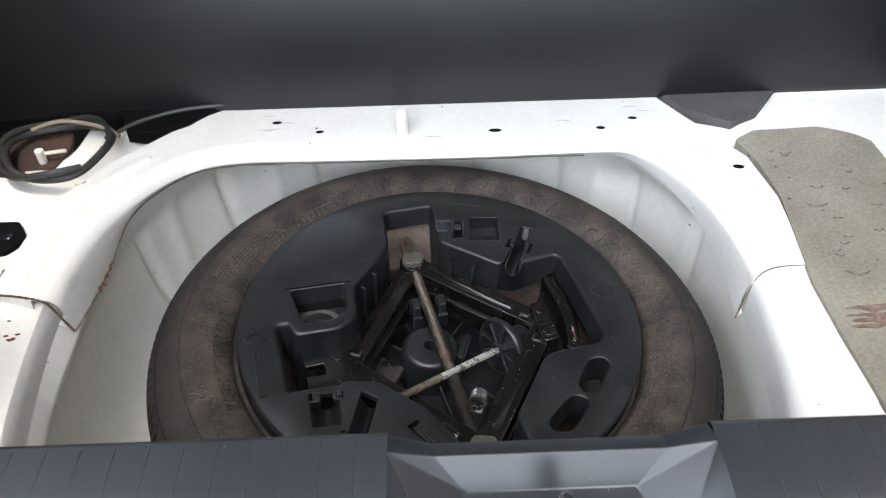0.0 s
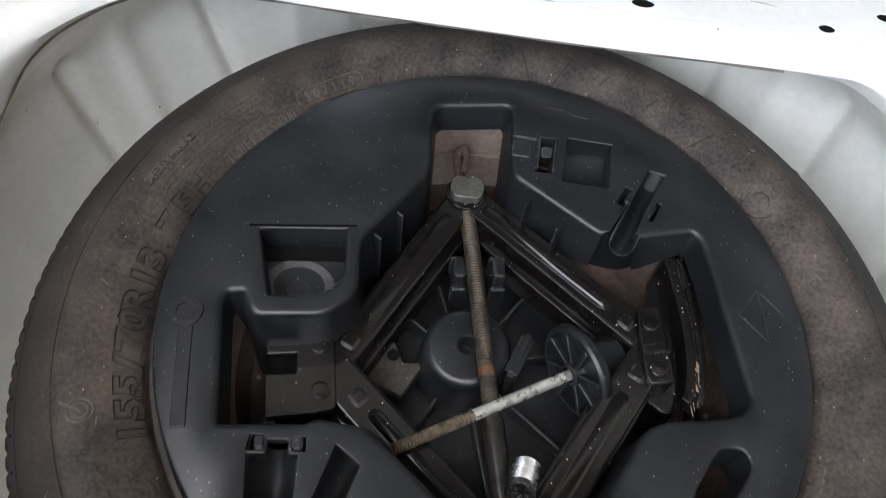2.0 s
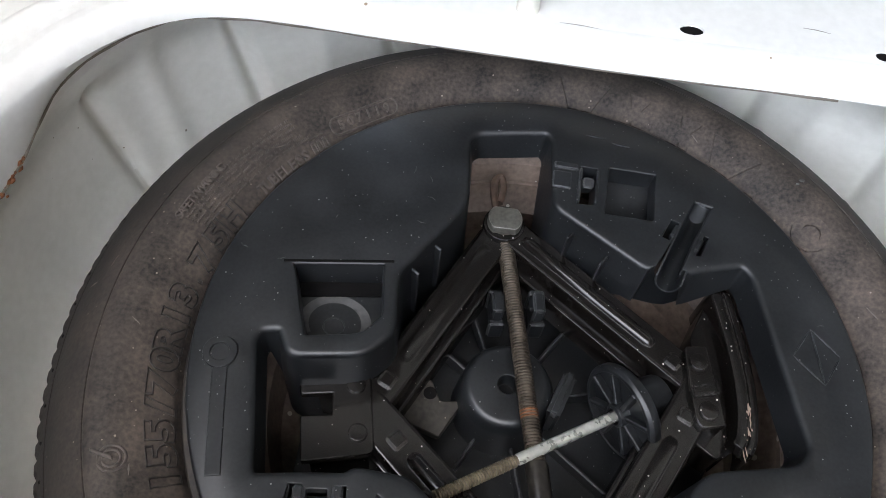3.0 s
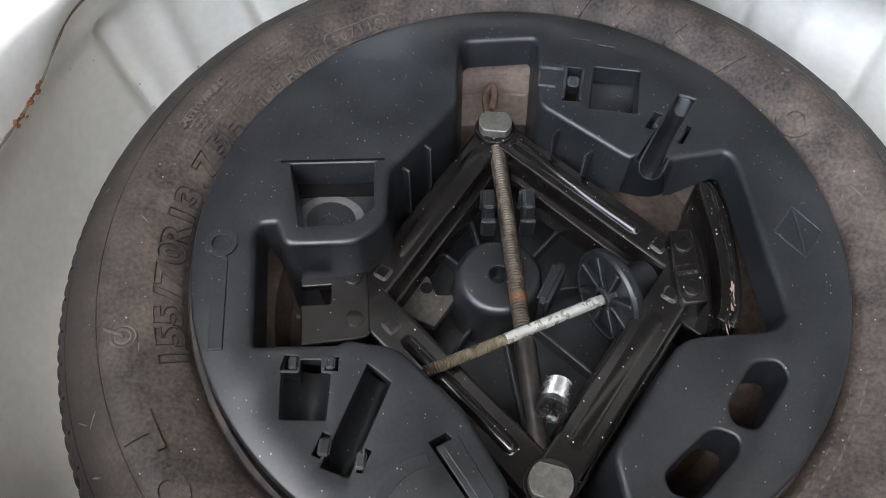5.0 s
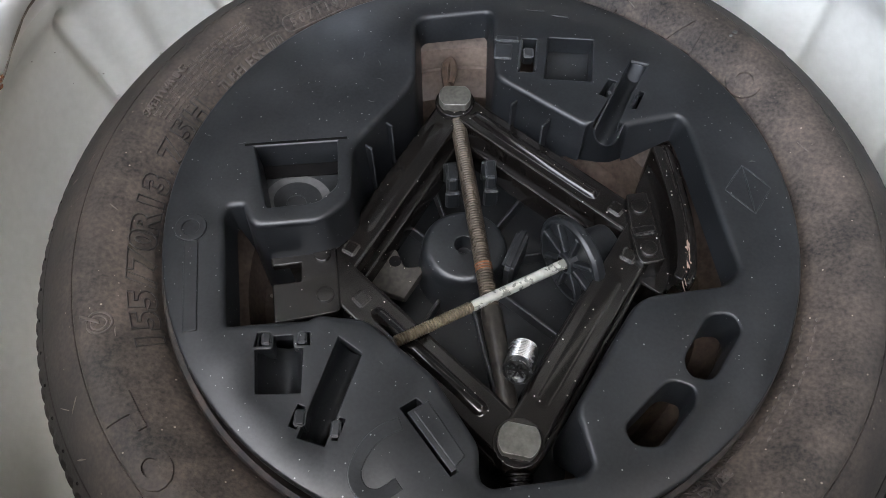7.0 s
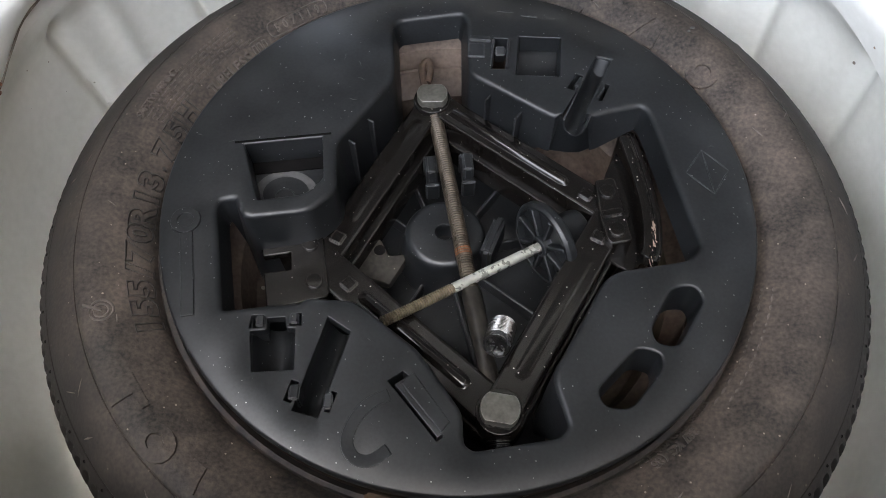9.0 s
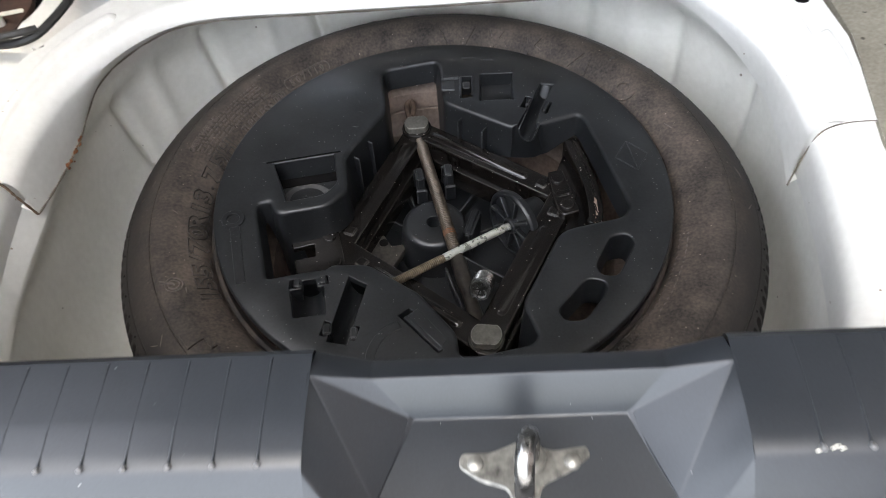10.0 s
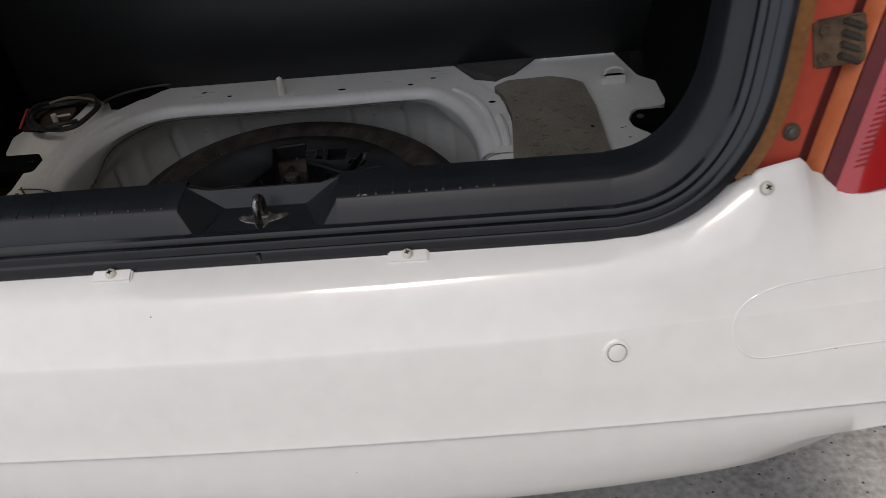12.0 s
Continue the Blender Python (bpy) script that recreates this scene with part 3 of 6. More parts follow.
# rusty seam round the corner of the ledge
corner = spline([(-0.377, 0.004, 0), (-0.3765, -0.014, 0), (-0.3735, -0.028, 0), (-0.366, -0.0365, 0)], 6)
part("seam", tube([Vector((p.x, p.y, sheet_z(p.x, p.y) + 0.0003)) for p in corner], [0.0005 + 0.0011 * abs(math.sin(i * 1.9)) for i in range(len(corner))], 6), DIRTY, ledge, "rusty cracked seam")


def fall_to_rear(ob):
    """The boot floor falls a little towards the rear: carries what was drawn level down with it."""
    base = ob.matrix_world.translation if ob.parent is None else BASE[ob.parent if ob.parent.parent is None else ob.parent.parent]
    for v in ob.data.vertices:
        p = v.co + base
        drop = 0.030 * min(1.0, max(0.0, (0.19 - p.y) / 0.30)) * ease((p.z + 0.03) / 0.06)
        v.co += (p - Vector((0.02, -0.54, 0.52))) * (drop / (0.52 - p.z))


# seat back, side trims, shelf and lid that close the boot
part("seat_back", loft([[(-0.62, 0.245, 0.074), (-0.2, 0.243, 0.078), (0.25, 0.243, 0.080), (0.72, 0.25, 0.080)], [(-0.62, 0.250, 0.085), (-0.2, 0.238, 0.088), (0.25, 0.238, 0.090), (0.72, 0.248, 0.090)],
                        [(-0.62, 0.262, 0.2), (-0.2, 0.252, 0.2), (0.25, 0.252, 0.2), (0.72, 0.262, 0.2)], [(-0.62, 0.36, 0.80), (-0.2, 0.36, 0.80), (0.25, 0.36, 0.80), (0.72, 0.36, 0.80)]], False), SEATBOARD, car, "black board-covered rear seat back")
# Thin dark wedges laid on the floor along the seat back.
part("felt_flap", prism([(0.246, 0.262), (0.268, 0.214), (0.313, 0.183), (0.345, 0.200), (0.392, 0.262)], 0.070, 0.0835, 0.001), MATTE_BROWN, car, "grey-brown wedge at the foot of the seat back")
part("felt_flap", prism([(-0.345, 0.262), (-0.322, 0.204), (-0.290, 0.196), (-0.258, 0.214), (-0.215, 0.262)], 0.068, 0.0845, 0.001), FELT, car, "black wedge at the foot of the seat back")
part("felt_flap", prism([(-0.47, 0.262), (-0.47, 0.228), (-0.40, 0.238), (-0.338, 0.222), (-0.315, 0.262)], 0.070, 0.0835, 0.001), FELT, car, "black wedge at the foot of the seat back")
hook_base = part("lashing_bracket", prism(fillet([(0.474, 0.146), (0.512, 0.146), (0.516, 0.166), (0.490, 0.176), (0.474, 0.168)], 0.003, 2), 0.074, 0.0835, 0.001), WHITE, car)
part("lashing_hook", joined(tube(spline([(0.482, 0.160, 0.082), (0.484, 0.162, 0.090), (0.496, 0.163, 0.0935), (0.508, 0.162, 0.090), (0.510, 0.160, 0.082)], 5), 0.0020, 8), box((0.497, 0.150, 0.0845), (0.030, 0.004, 0.0025), edge=0.001)), WHITE, hook_base, "white lashing hook")
part("hook_slot", prism(fillet([(0.480, 0.1535), (0.512, 0.1535), (0.512, 0.1625), (0.480, 0.1625)], 0.003, 2), 0.082, 0.0840, 0.0003), CAVITY_SHADE, hook_base)
clip_l = part("trim_clip", joined(prism(fillet([(-0.45, 0.068), (-0.387, 0.068), (-0.376, 0.052), (-0.374, 0.037), (-0.384, 0.024), (-0.45, 0.020)], 0.003, 2), 0.05, 0.0735, 0.001)), FELT, car, "black plastic trim clip")
part("clip_bolt", lathe([(0.005, 0.0733), (0.005, 0.0755), (0.0035, 0.0762), (0.0002, 0.0762)], 12, (-0.388, 0.044)), RUBBER, clip_l)
clip_r = part("trim_clip", joined(prism(fillet([(0.60, 0.058), (0.500, 0.056), (0.489, 0.044), (0.488, 0.026), (0.500, 0.014), (0.60, 0.008)], 0.003, 2), 0.05, 0.079, 0.001)), FELT, car, "black plastic trim clip")
part("clip_bolt", lathe([(0.005, 0.0788), (0.005, 0.081), (0.0035, 0.0817), (0.0002, 0.0817)], 12, (0.500, 0.035)), NUT, clip_r)
# Lid, roof and pillars stay unseen; their reach also sets the boot's shade.
lid_rows = []
for k in range(13):
    u = k / 12
    y, z = 0.34 - 0.96 * u, 0.95 + 0.36 * u - 0.13 * u * u
    lid_rows.append([(CX + 0.575 * v * (1 - 0.06 * u), y, z - 0.05 * v * v) for v in [-1 + j / 6 for j in range(13)]])
lid_rows += [[(x, y + 0.012, z + 0.035) for x, y, z in row] for row in lid_rows[::-1]]
lid = part("boot_lid", loft(lid_rows, False), BUMPER, car, "white boot lid, standing open")
# Unseen lining, added so that sill and tray mirror something dark.
part("lid_lining", loft([[(CX + (x - CX) * 0.94, y + 0.004, z - 0.006) for x, y, z in row] for row in lid_rows[1:12]], False), SEATBOARD, lid, "unseen black panel inside the lid, added to darken reflections")
part("roof", box((CX, 1.25, 0.96), (1.24, 1.80, 0.05), edge=0.02), BUMPER, car, "white car roof")
for sgn in (-1, 1):
    xs = [0.55, 0.565, 0.58, 0.60] if sgn > 0 else [-0.475, -0.485, -0.49, -0.50]
    loops = []
    for y in [-0.30 + 0.62 * i / 14 for i in range(15)]:
        w = 0.010 * math.sin(y * 22) - 0.05 * ease((-0.17 - y) / 0.08)
        loops.append([(xs[0] + sgn * (0.0 + w * 0.4), y, 0.03), (xs[1] + sgn * w * 0.6, y, 0.12), (xs[2] + sgn * w, y, 0.2), (xs[2] + sgn * (w + 0.01), y, 0.3), (xs[3] + sgn * 0.01, y, 0.61)])
    part("side_trim", loft(loops, False), FELT, car, "black moulded side trim")
    part("outer_side", box((CX + sgn * 0.735, 1.0, 0.1), (0.03, 2.0, 0.9), edge=0.01), BUMPER, car)
    part("rear_pillar", box((CX + sgn * 0.66, 0.36, 0.76), (0.07, 0.74, 0.42), (-6, -sgn * 8, 0), 0.02), BUMPER, car)

# ---- sill, weatherstrip, bumper, rear corner ----
RIGHT = [(0.40, 0.190), (0.435, 0.196), (0.466, 0.211), (0.493, 0.238), (0.5135, 0.276), (0.526, 0.33), (0.535, 0.40), (0.546, 0.58)]
half = [Vector((x, 0, z)) for x, z in RIGHT]
line = [Vector((2 * CX - p.x, 0, p.z)) for p in reversed(half)]
curve_l, curve_r = spline(line, 6), spline(half, 6)
straight = [Vector((-0.30 + 0.70 * i / 280, 0, 0.190)) for i in range(1, 280)]
OPENING = curve_l + straight + curve_r


def opening_sweep(profile, lower=None):
    """Carries a profile (towards the front, towards the opening's middle) along the edge of the boot opening."""
    loops = []
    k = len(OPENING)
    for i, p in enumerate(OPENING):
        t = (OPENING[min(i + 1, k - 1)] - OPENING[max(i - 1, 0)]).normalized()
        inward = Vector((-t.z, 0, t.x))
        base = Vector((p.x, -0.355 + 0.33 * max(0.0, p.z - 0.19), p.z))
        loops.append([base + inward * dz + Vector((0, dy + (lower(p.x, dy)[1] if lower else 0), lower(p.x, dy)[0] if lower else 0)) for dy, dz in profile])
    return loft(loops, False)


trim_profile = [(0.079, -0.12), (0.079, 0.010), (0.0785, 0.0170), (0.0775, 0.0200), (0.0745, 0.0220), (0.0650, 0.0222), (0.0632, 0.0222), (0.0630, 0.0222), (0.058, 0.0222), (0.053, 0.0222), (0.0482, 0.0222), (0.0478, 0.0222), (0.044, 0.022), (0.036, 0.021),
                (0.030, 0.020), (0.027, 0.018), (0.020, 0.010), (0.012, 0.001), (0.008, -0.004), (0.005, -0.008)]
SILL_L, SILL_R = -0.030, 0.130
left_run = opening_sweep(trim_profile)
bmesh.ops.delete(left_run, geom=[v for v in left_run.verts if v.co.x > SILL_L + 0.0006], context="VERTS")
right_run = opening_sweep(trim_profile)
bmesh.ops.delete(right_run, geom=[v for v in right_run.verts if v.co.x < SILL_R - 0.0006], context="VERTS")


def latch_recess():
    """The sunken middle of the sill: sloping sides, a leaning back wall and a floor open to the rear."""
    b = bmesh.new()
    mid = (SILL_L + SILL_R) / 2
    half = (SILL_R - SILL_L) / 2
    side = {"a": (half, -0.2765, 0.2070), "b": (half, -0.2905, 0.2120), "c": (half, -0.3190, 0.2110), "d": (half, -0.3280, 0.2080), "e": (half, -0.3430, 0.1910), "f": (half, -0.3500, 0.1820),
            "r": (0.058, -0.2770, 0.1990), "w": (0.0575, -0.2890, 0.2055), "v": (0.0425, -0.2985, 0.1875), "q": (0.0560, -0.3330, 0.1866), "g": (0.0625, -0.3455, 0.1845), "h": (0.0625, -0.3520, 0.1780), "k": (half, -0.2765, 0.07), "m": (0.052, -0.2770, 0.07)}
    vs = {}
    for s, tag in ((-1, "L"), (1, "R")):
        for key, (x, y, zz) in side.items():
            vs[tag + key] = b.verts.new((mid + s * x, y, zz))
    for tag in "LR":
        for keys in ("armk", "abwr", "bvw", "bqv", "bcdgq", "vqg", "deg", "efhg"):
            b.faces.new([vs[tag + key] for key in keys])
    for one, two in (("r", "w"), ("w", "v"), ("v", "g"), ("g", "h"), ("m", "r")):
        b.faces.new((vs["L" + one], vs["R" + one], vs["R" + two], vs["L" + two]))
    bmesh.ops.recalc_face_normals(b, faces=b.faces)
    inner = [e for e in b.edges if not e.is_boundary]
    bmesh.ops.bevel(b, geom=inner, offset=0.0022, segments=3, profile=0.5, affect="EDGES", clamp_overlap=True)
    return b


sill = part("sill_trim", joined(left_run, right_run, latch_recess()), SILL, car, "black ribbed plastic sill trim with latch recess", 32)
seal_profile = [(0.0075, -0.006), (0.0078, 0.0005), (0.006, 0.0045), (0.003, 0.0058), (-0.0005, 0.004), (-0.002, 0.0005), (-0.0028, -0.003), (-0.0045, -0.0015), (-0.007, -0.002),
                (-0.0085, -0.006), (-0.0092, -0.010), (-0.0105, -0.0105), (-0.0118, -0.013), (-0.0125, -0.020), (-0.0128, -0.0245), (-0.009, -0.026)]
part("weatherstrip", opening_sweep(seal_profile), RUBBER, car, "double-lipped black rubber weatherstrip")
part("weatherstrip_joint", box((0.052, -0.3682, 0.172), (0.004, 0.0014, 0.014), (10, 0, 0), 0.0004), RUBBER, car)

rib_line = ((0.022, 0.0, -0.0002), (0.020, 0.0, 0.00025), (-0.008, -0.0001, 0.00025), (-0.016, -0.0011, 0.00025), (-0.0190, -0.0016, 0.0004), (-0.0202, -0.0018, 0.0009), (-0.0214, -0.0020, 0.0008), (-0.0222, -0.0022, -0.0004))
rib_bm = loft([[(-0.0008, y, b - 0.0006), (-0.0003, y, b + h), (0.0003, y, b + h), (0.0008, y, b - 0.0006)] for y, b, h in rib_line], False)
rib = part("rib", rib_bm, SILL, sill)
rib_base = rib.data
shift = BASE[car]
for v in rib_base.vertices:
    v.co += shift
first = True
for i in range(36):
    x = -0.295 + 0.0166 * i
    if -0.040 < x < 0.142:
        continue
    m = Matrix.Translation(Vector((x, -0.303, 0.2121)) - shift)
    if first:
        rib.matrix_basis = m
        first = False
    else:
        same_part("rib", rib, m, sill)

# Pale rib ends: wear, plus a glint put into the colour.
TIP = material("glinting_worn_tip", (0.045, 0.046, 0.048), (0.13, 0.13, 0.13), 0.35, grain=400, blotch=90)
tip = part("rib_tip", lathe([(0.0013, 0.2100), (0.0012, 0.2110), (0.0008, 0.2116), (0.0001, 0.2118)], 8, (-0.295, -0.3252)), TIP, sill, "pale rib end, worn and with a painted glint")
for i in range(1, 36):
    if not -0.040 < -0.295 + 0.0166 * i < 0.142:
        same_part("rib_tip", tip, Matrix.Translation((0.0166 * i, 0, 0)), sill)

# latch striker in its recess
WORN_ZINC = material("worn_zinc", (0.045, 0.045, 0.040), (0.30, 0.29, 0.26), 0.38, metal=0.6, grain=300, blotch=130, bump=0.4)
striker = part("striker_plate", prism(fillet([(0.025, -0.3185), (0.034, -0.3245), (0.044, -0.3275), (0.046, -0.3345), (0.055, -0.3345), (0.057, -0.3265), (0.068, -0.3215), (0.077, -0.3155), (0.0755, -0.3105), (0.062, -0.3125), (0.050, -0.3075), (0.038, -0.3125), (0.026, -0.3125)], 0.0025, 3), 0.1815, 0.1868), WORN_ZINC, car, "worn zinc latch striker")
part("striker_loop", tube(spline([(0.0500, -0.332, 0.178), (0.0500, -0.332, 0.203), (0.0502, -0.330, 0.211), (0.0510, -0.324, 0.214), (0.0525, -0.318, 0.211), (0.0530, -0.316, 0.203), (0.0530, -0.316, 0.178)], 6), 0.0037, 12), CHROME, striker, "bright worn hoop")
part("loop_collar", lathe([(0.0062, 0.185), (0.0062, 0.189), (0.005, 0.190), (0.003, 0.190)], 16, (0.0530, -0.316)), WORN_ZINC, striker)
for x in (0.032, 0.069):
    part("rivet", lathe([(0.0034, 0.1855), (0.0032, 0.1877), (0.0018, 0.1887), (0.0002, 0.1889)], 12, (x, -0.3175)), WORN_ZINC, striker)
scuffs = random.Random(5)
for k in range(5):
    x, y = 0.1500 + scuffs.uniform(0, 0.009), -0.3265 + scuffs.uniform(-0.0015, 0.0015)
    part("scuff", tube([(x, y, 0.2098), (x + 0.001, y + 0.0005, 0.2101), (x + 0.0025, y + 0.0008, 0.2103)], [0.0001, 0.0003, 0.0001], 5), CREAM, sill, "pale scuff mark")


# bumper
def bumper_row(x):
    u = max(0.0, abs(x - CX) / 0.63)
    up, mid, low, rise = 0.030 * u ** 2, 0.018 * u ** 2, 0.055 * u ** 2.5, 0.6 * max(0.0, u - 0.75) ** 2
    wrap = 0.9 * max(0.0, abs(x - CX) - 0.66) ** 1.5 * 8
    xs = abs(x - CX) + CX
    yt = float(np.interp(xs, (0, 0.40, 0.45, 0.50, 0.55, 0.60, 0.7, 0.8), (-0.366, -0.366, -0.352, -0.339, -0.330, -0.322, -0.30, -0.28)))
    zt = float(np.interp(xs, (0, 0.38, 0.42, 0.46, 0.50, 0.535, 0.58, 0.595, 0.62, 0.8), (0.166, 0.166, 0.169, 0.178, 0.196, 0.213, 0.219, 0.200, 0.190, 0.188)))
    blend = [(yt, zt - 0.004), (yt - 0.002, zt), (yt - 0.006, zt - 0.001)]
    rest = [(-0.392 + up, 0.160 + 0.25 * (zt - 0.166)), (-0.412 + up, 0.150), (-0.4235 + up, 0.131), (-0.4345 + up, 0.1085), (-0.4368 + up, 0.1050), (-0.4378 + up, 0.1035), (-0.4392 + up, 0.099), (-0.447 + mid, 0.075), (-0.4545 + mid, 0.040), (-0.461 + mid, 0.008), (-0.4625 + mid, 0.0025), (-0.4632 + mid, 0.0004), (-0.4590 + mid, -0.0006), (-0.4585 + mid, -0.0030), (-0.4612 + mid, -0.0046),
            (-0.4618 + mid, -0.010), (-0.4650 + mid, -0.045 + 0.3 * rise), (-0.4645 + low, -0.092 + rise), (-0.458 + low, -0.116 + rise), (-0.452 + low, -0.124 + rise), (-0.44 + low, -0.129 + rise), (-0.34 + low, -0.135 + rise)]
    return [(x, y + wrap, z) for y, z in blend + rest]


stations = [CX - 0.76 + 1.52 * i / 190 for i in range(191)]
bumper = part("bumper", loft([bumper_row(x) for x in stations], False), BUMPER, car, "glossy white painted rear bumper", 50)
# Added unseen closing panel; near-black stands for the shade behind the bumper.
part("rear_closing_panel", box((CX, -0.33, 0.02), (1.3, 0.02, 0.26), edge=0.002), CAVITY_SHADE, car)


def cross_screw(c, tilt, r=0.0085):
    dome = lathe([(r, 0), (r, 0.0012), (r * 0.8, 0.0032), (r * 0.45, 0.0042), (r * 0.02, 0.0044)], 20)
    dome.transform(pose(*c, *tilt))
    marks = [box((0, 0, 0.0044), (r * 0.9, 0.0014, 0.0008), (0, 0, a), 0) for a in (20, 110)]
    for b in marks:
        b.transform(pose(*c, *tilt))
    return dome, joined(*marks)


for x in (-0.095, 0.1985):
    tab = part("bumper_tab", box((x, -0.3708, 0.1656), (0.040, 0.017, 0.006), (22, 0, 0), 0.0022), BUMPER, bumper, "white fixing tab")
    head, slot = cross_screw((x - 0.001, -0.3712, 0.1684), (22, 0, 0), 0.0055)
    part("screw", head, CREAM, tab, "pale cross-head screw")
    part("screw_slot", slot, CAVITY_SHADE, tab)
head, slot = cross_screw((0.543, -0.3490, 0.2010), (47, 0, 8), 0.0066)
part("screw", head, CREAM, bumper)
part("screw_slot", slot, CAVITY_SHADE, bumper)
for sgn in (1, -1):
    sensor = lathe([(0.0135, -0.004), (0.0135, 0.0012), (0.0125, 0.0022), (0.0098, 0.0022), (0.0092, 0.0004), (0.0088, 0.0022), (0.007, 0.0028), (0.0003, 0.003)], 28)
    sensor.transform(pose(CX + sgn * 0.342, -0.4365, 0.083, 71, 0, 5 * sgn))
    eye = part("parking_sensor", sensor, BUMPER, bumper, "small round white parking sensor")
    gap = lathe([(0.0098, 0.0021), (0.0095, 0.0025), (0.0090, 0.0025), (0.0087, 0.0021)], 28)
    gap.transform(pose(CX + sgn * 0.342, -0.4365, 0.083, 71, 0, 5 * sgn))
    part("sensor_gap", gap, SEALANT, eye, "dark gap round the sensor")
# long inset pad near the corner, marked by a shallow groove
pad_line = []
for x, z in [(0.70, 0.072), (0.62, 0.070), (0.56, 0.066), (0.525, 0.066), (0.508, 0.078), (0.504, 0.095), (0.512, 0.112), (0.535, 0.124), (0.58, 0.130), (0.70, 0.134)]:
    pad_line.append((x, z))


def bumper_y(x, z):
    row = bumper_row(x)[3:13]
    zs = [p[2] for p in row][::-1]
    return float(np.interp(z, zs, [p[1] for p in row][::-1]))


dense = spline([(x, 0, z) for x, z in pad_line], 6)
part("pad_outline", tube([(p.x, bumper_y(p.x, p.z) + 0.0002, p.z) for p in dense], 0.0009, 6), BUMPER, bumper)

# painted rear corner with lamp and bracket
def corner_y(x, z):
    return -0.326 + 0.33 * (z - 0.19) + 0.10 * max(0.0, abs(x - CX) - 0.50)


for sgn in (1, -1):
    rows = []
    for i in range(13):
        z = 0.10 + 0.52 * i / 12
        reach = 0.5295 + 0.33 * (z - 0.192) - 0.40
        rows.append([(CX + sgn * (0.40 + reach * j / 24), corner_y(CX + sgn * (0.40 + reach * j / 24), z), z) for j in range(25)])
    keep = loft(rows, False)
    gone = [f for f in keep.faces if abs(f.calc_center_median().x - CX) < np.interp(f.calc_center_median().z, (0.1, 0.19, 0.24, 0.33, 0.62), (0.385, 0.39, 0.440, 0.470, 0.495))]
    bmesh.ops.delete(keep, geom=gone, context="FACES")
    corner = part("rear_corner", keep, ORANGE, car, "orange-red painted rear corner")
    corner_right = corner if sgn > 0 else corner_right
for sgn in (1, -1):
    flange = opening_sweep([(-0.003, -0.024), (-0.0085, -0.0270), (-0.0070, -0.0350), (-0.0035, -0.0440), (0.004, -0.0468), (0.032, -0.0490)])
    dead = [v for v in flange.verts if v.co.z < 0.205 or (v.co.x - CX) * sgn < 0]
    bmesh.ops.delete(flange, geom=dead, context="VERTS")
    part("opening_flange", flange, OCHRE, car, "dusty orange painted opening flange")
bolt = lathe([(0.0060, 0), (0.0060, 0.001), (0.0050, 0.0015), (0.0048, 0.0045), (0.004, 0.0050), (0.0003, 0.0050)], 6)
bolt.transform(pose(0.5735, corner_y(0.5735, 0.2365) - 0.001, 0.2365, 71, 0, 0))
washer = lathe([(0.0088, 0), (0.0088, 0.0010), (0.0082, 0.0014), (0.005, 0.0014)], 24)
washer.transform(pose(0.5735, corner_y(0.5735, 0.2365) - 0.0005, 0.2365, 71, 0, 0))
part("washer", washer, DIRTY, corner_right)
part("bolt", bolt, NUT, corner_right, "dull rusty hex bolt")


# lamp: a step down from the panel painted as shaded, a bezel strip painted as lit, then the lens
def lamp_x(z):
    return 0.6000 + 0.33 * (z - 0.192)


def lamp_column(dx, dy):
    return [(lamp_x(z) + dx, corner_y(lamp_x(z) + dx, z) + dy, z + (0.06 * dx if z < 0.19 else 0)) for z in [0.178 + 0.43 * i / 18 for i in range(19)]]


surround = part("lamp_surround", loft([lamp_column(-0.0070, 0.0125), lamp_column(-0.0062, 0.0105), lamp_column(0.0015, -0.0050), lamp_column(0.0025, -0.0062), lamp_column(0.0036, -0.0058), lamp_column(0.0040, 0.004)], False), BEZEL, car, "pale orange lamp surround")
part("lamp_gasket", loft([lamp_column(-0.0245, -0.001), lamp_column(-0.0235, -0.0016), lamp_column(-0.0190, 0.0006), lamp_column(-0.0085, 0.0115), lamp_column(-0.0066, 0.0118)], False), SHADED_STEP, surround, "sunken strip, its shade painted dark red")
lens_edge = loft([lamp_column(0.0044, 0.004), lamp_column(0.0048, -0.0070), lamp_column(0.0070, -0.0088), lamp_column(0.0170, -0.0120), lamp_column(0.0190, -0.0128)], False)
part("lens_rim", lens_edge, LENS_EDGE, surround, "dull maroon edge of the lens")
LENS_ROW = ((0.0190, -0.0128), (0.0215, -0.0150), (0.05, -0.0190), (0.10, -0.014), (0.15, 0.03), (0.16, 0.12))
lens = loft([lamp_column(dx, dy) for dx, dy in LENS_ROW], False)
low = [(lamp_x(0.178) + dx, corner_y(lamp_x(0.178) + dx, 0.178) + dy, 0.178 + 0.06 * dx) for dx, dy in ((0.0048, -0.0070),) + LENS_ROW]
under = loft([low, [(x, y + 0.06, z - 0.004) for x, y, z in low]], False)
part("lamp_lens", joined(lens, under), LENS, surround, "glossy red tail lamp lens")
for i in range(22):
    z = 0.206 + 0.0052 * i
    part("lens_flute", box((lamp_x(z) + 0.0330, corner_y(lamp_x(z) + 0.0330, z) - 0.0174, z), (0.013, 0.0012, 0.0018), (-19, -14, 0), 0.0004), LENS, surround)
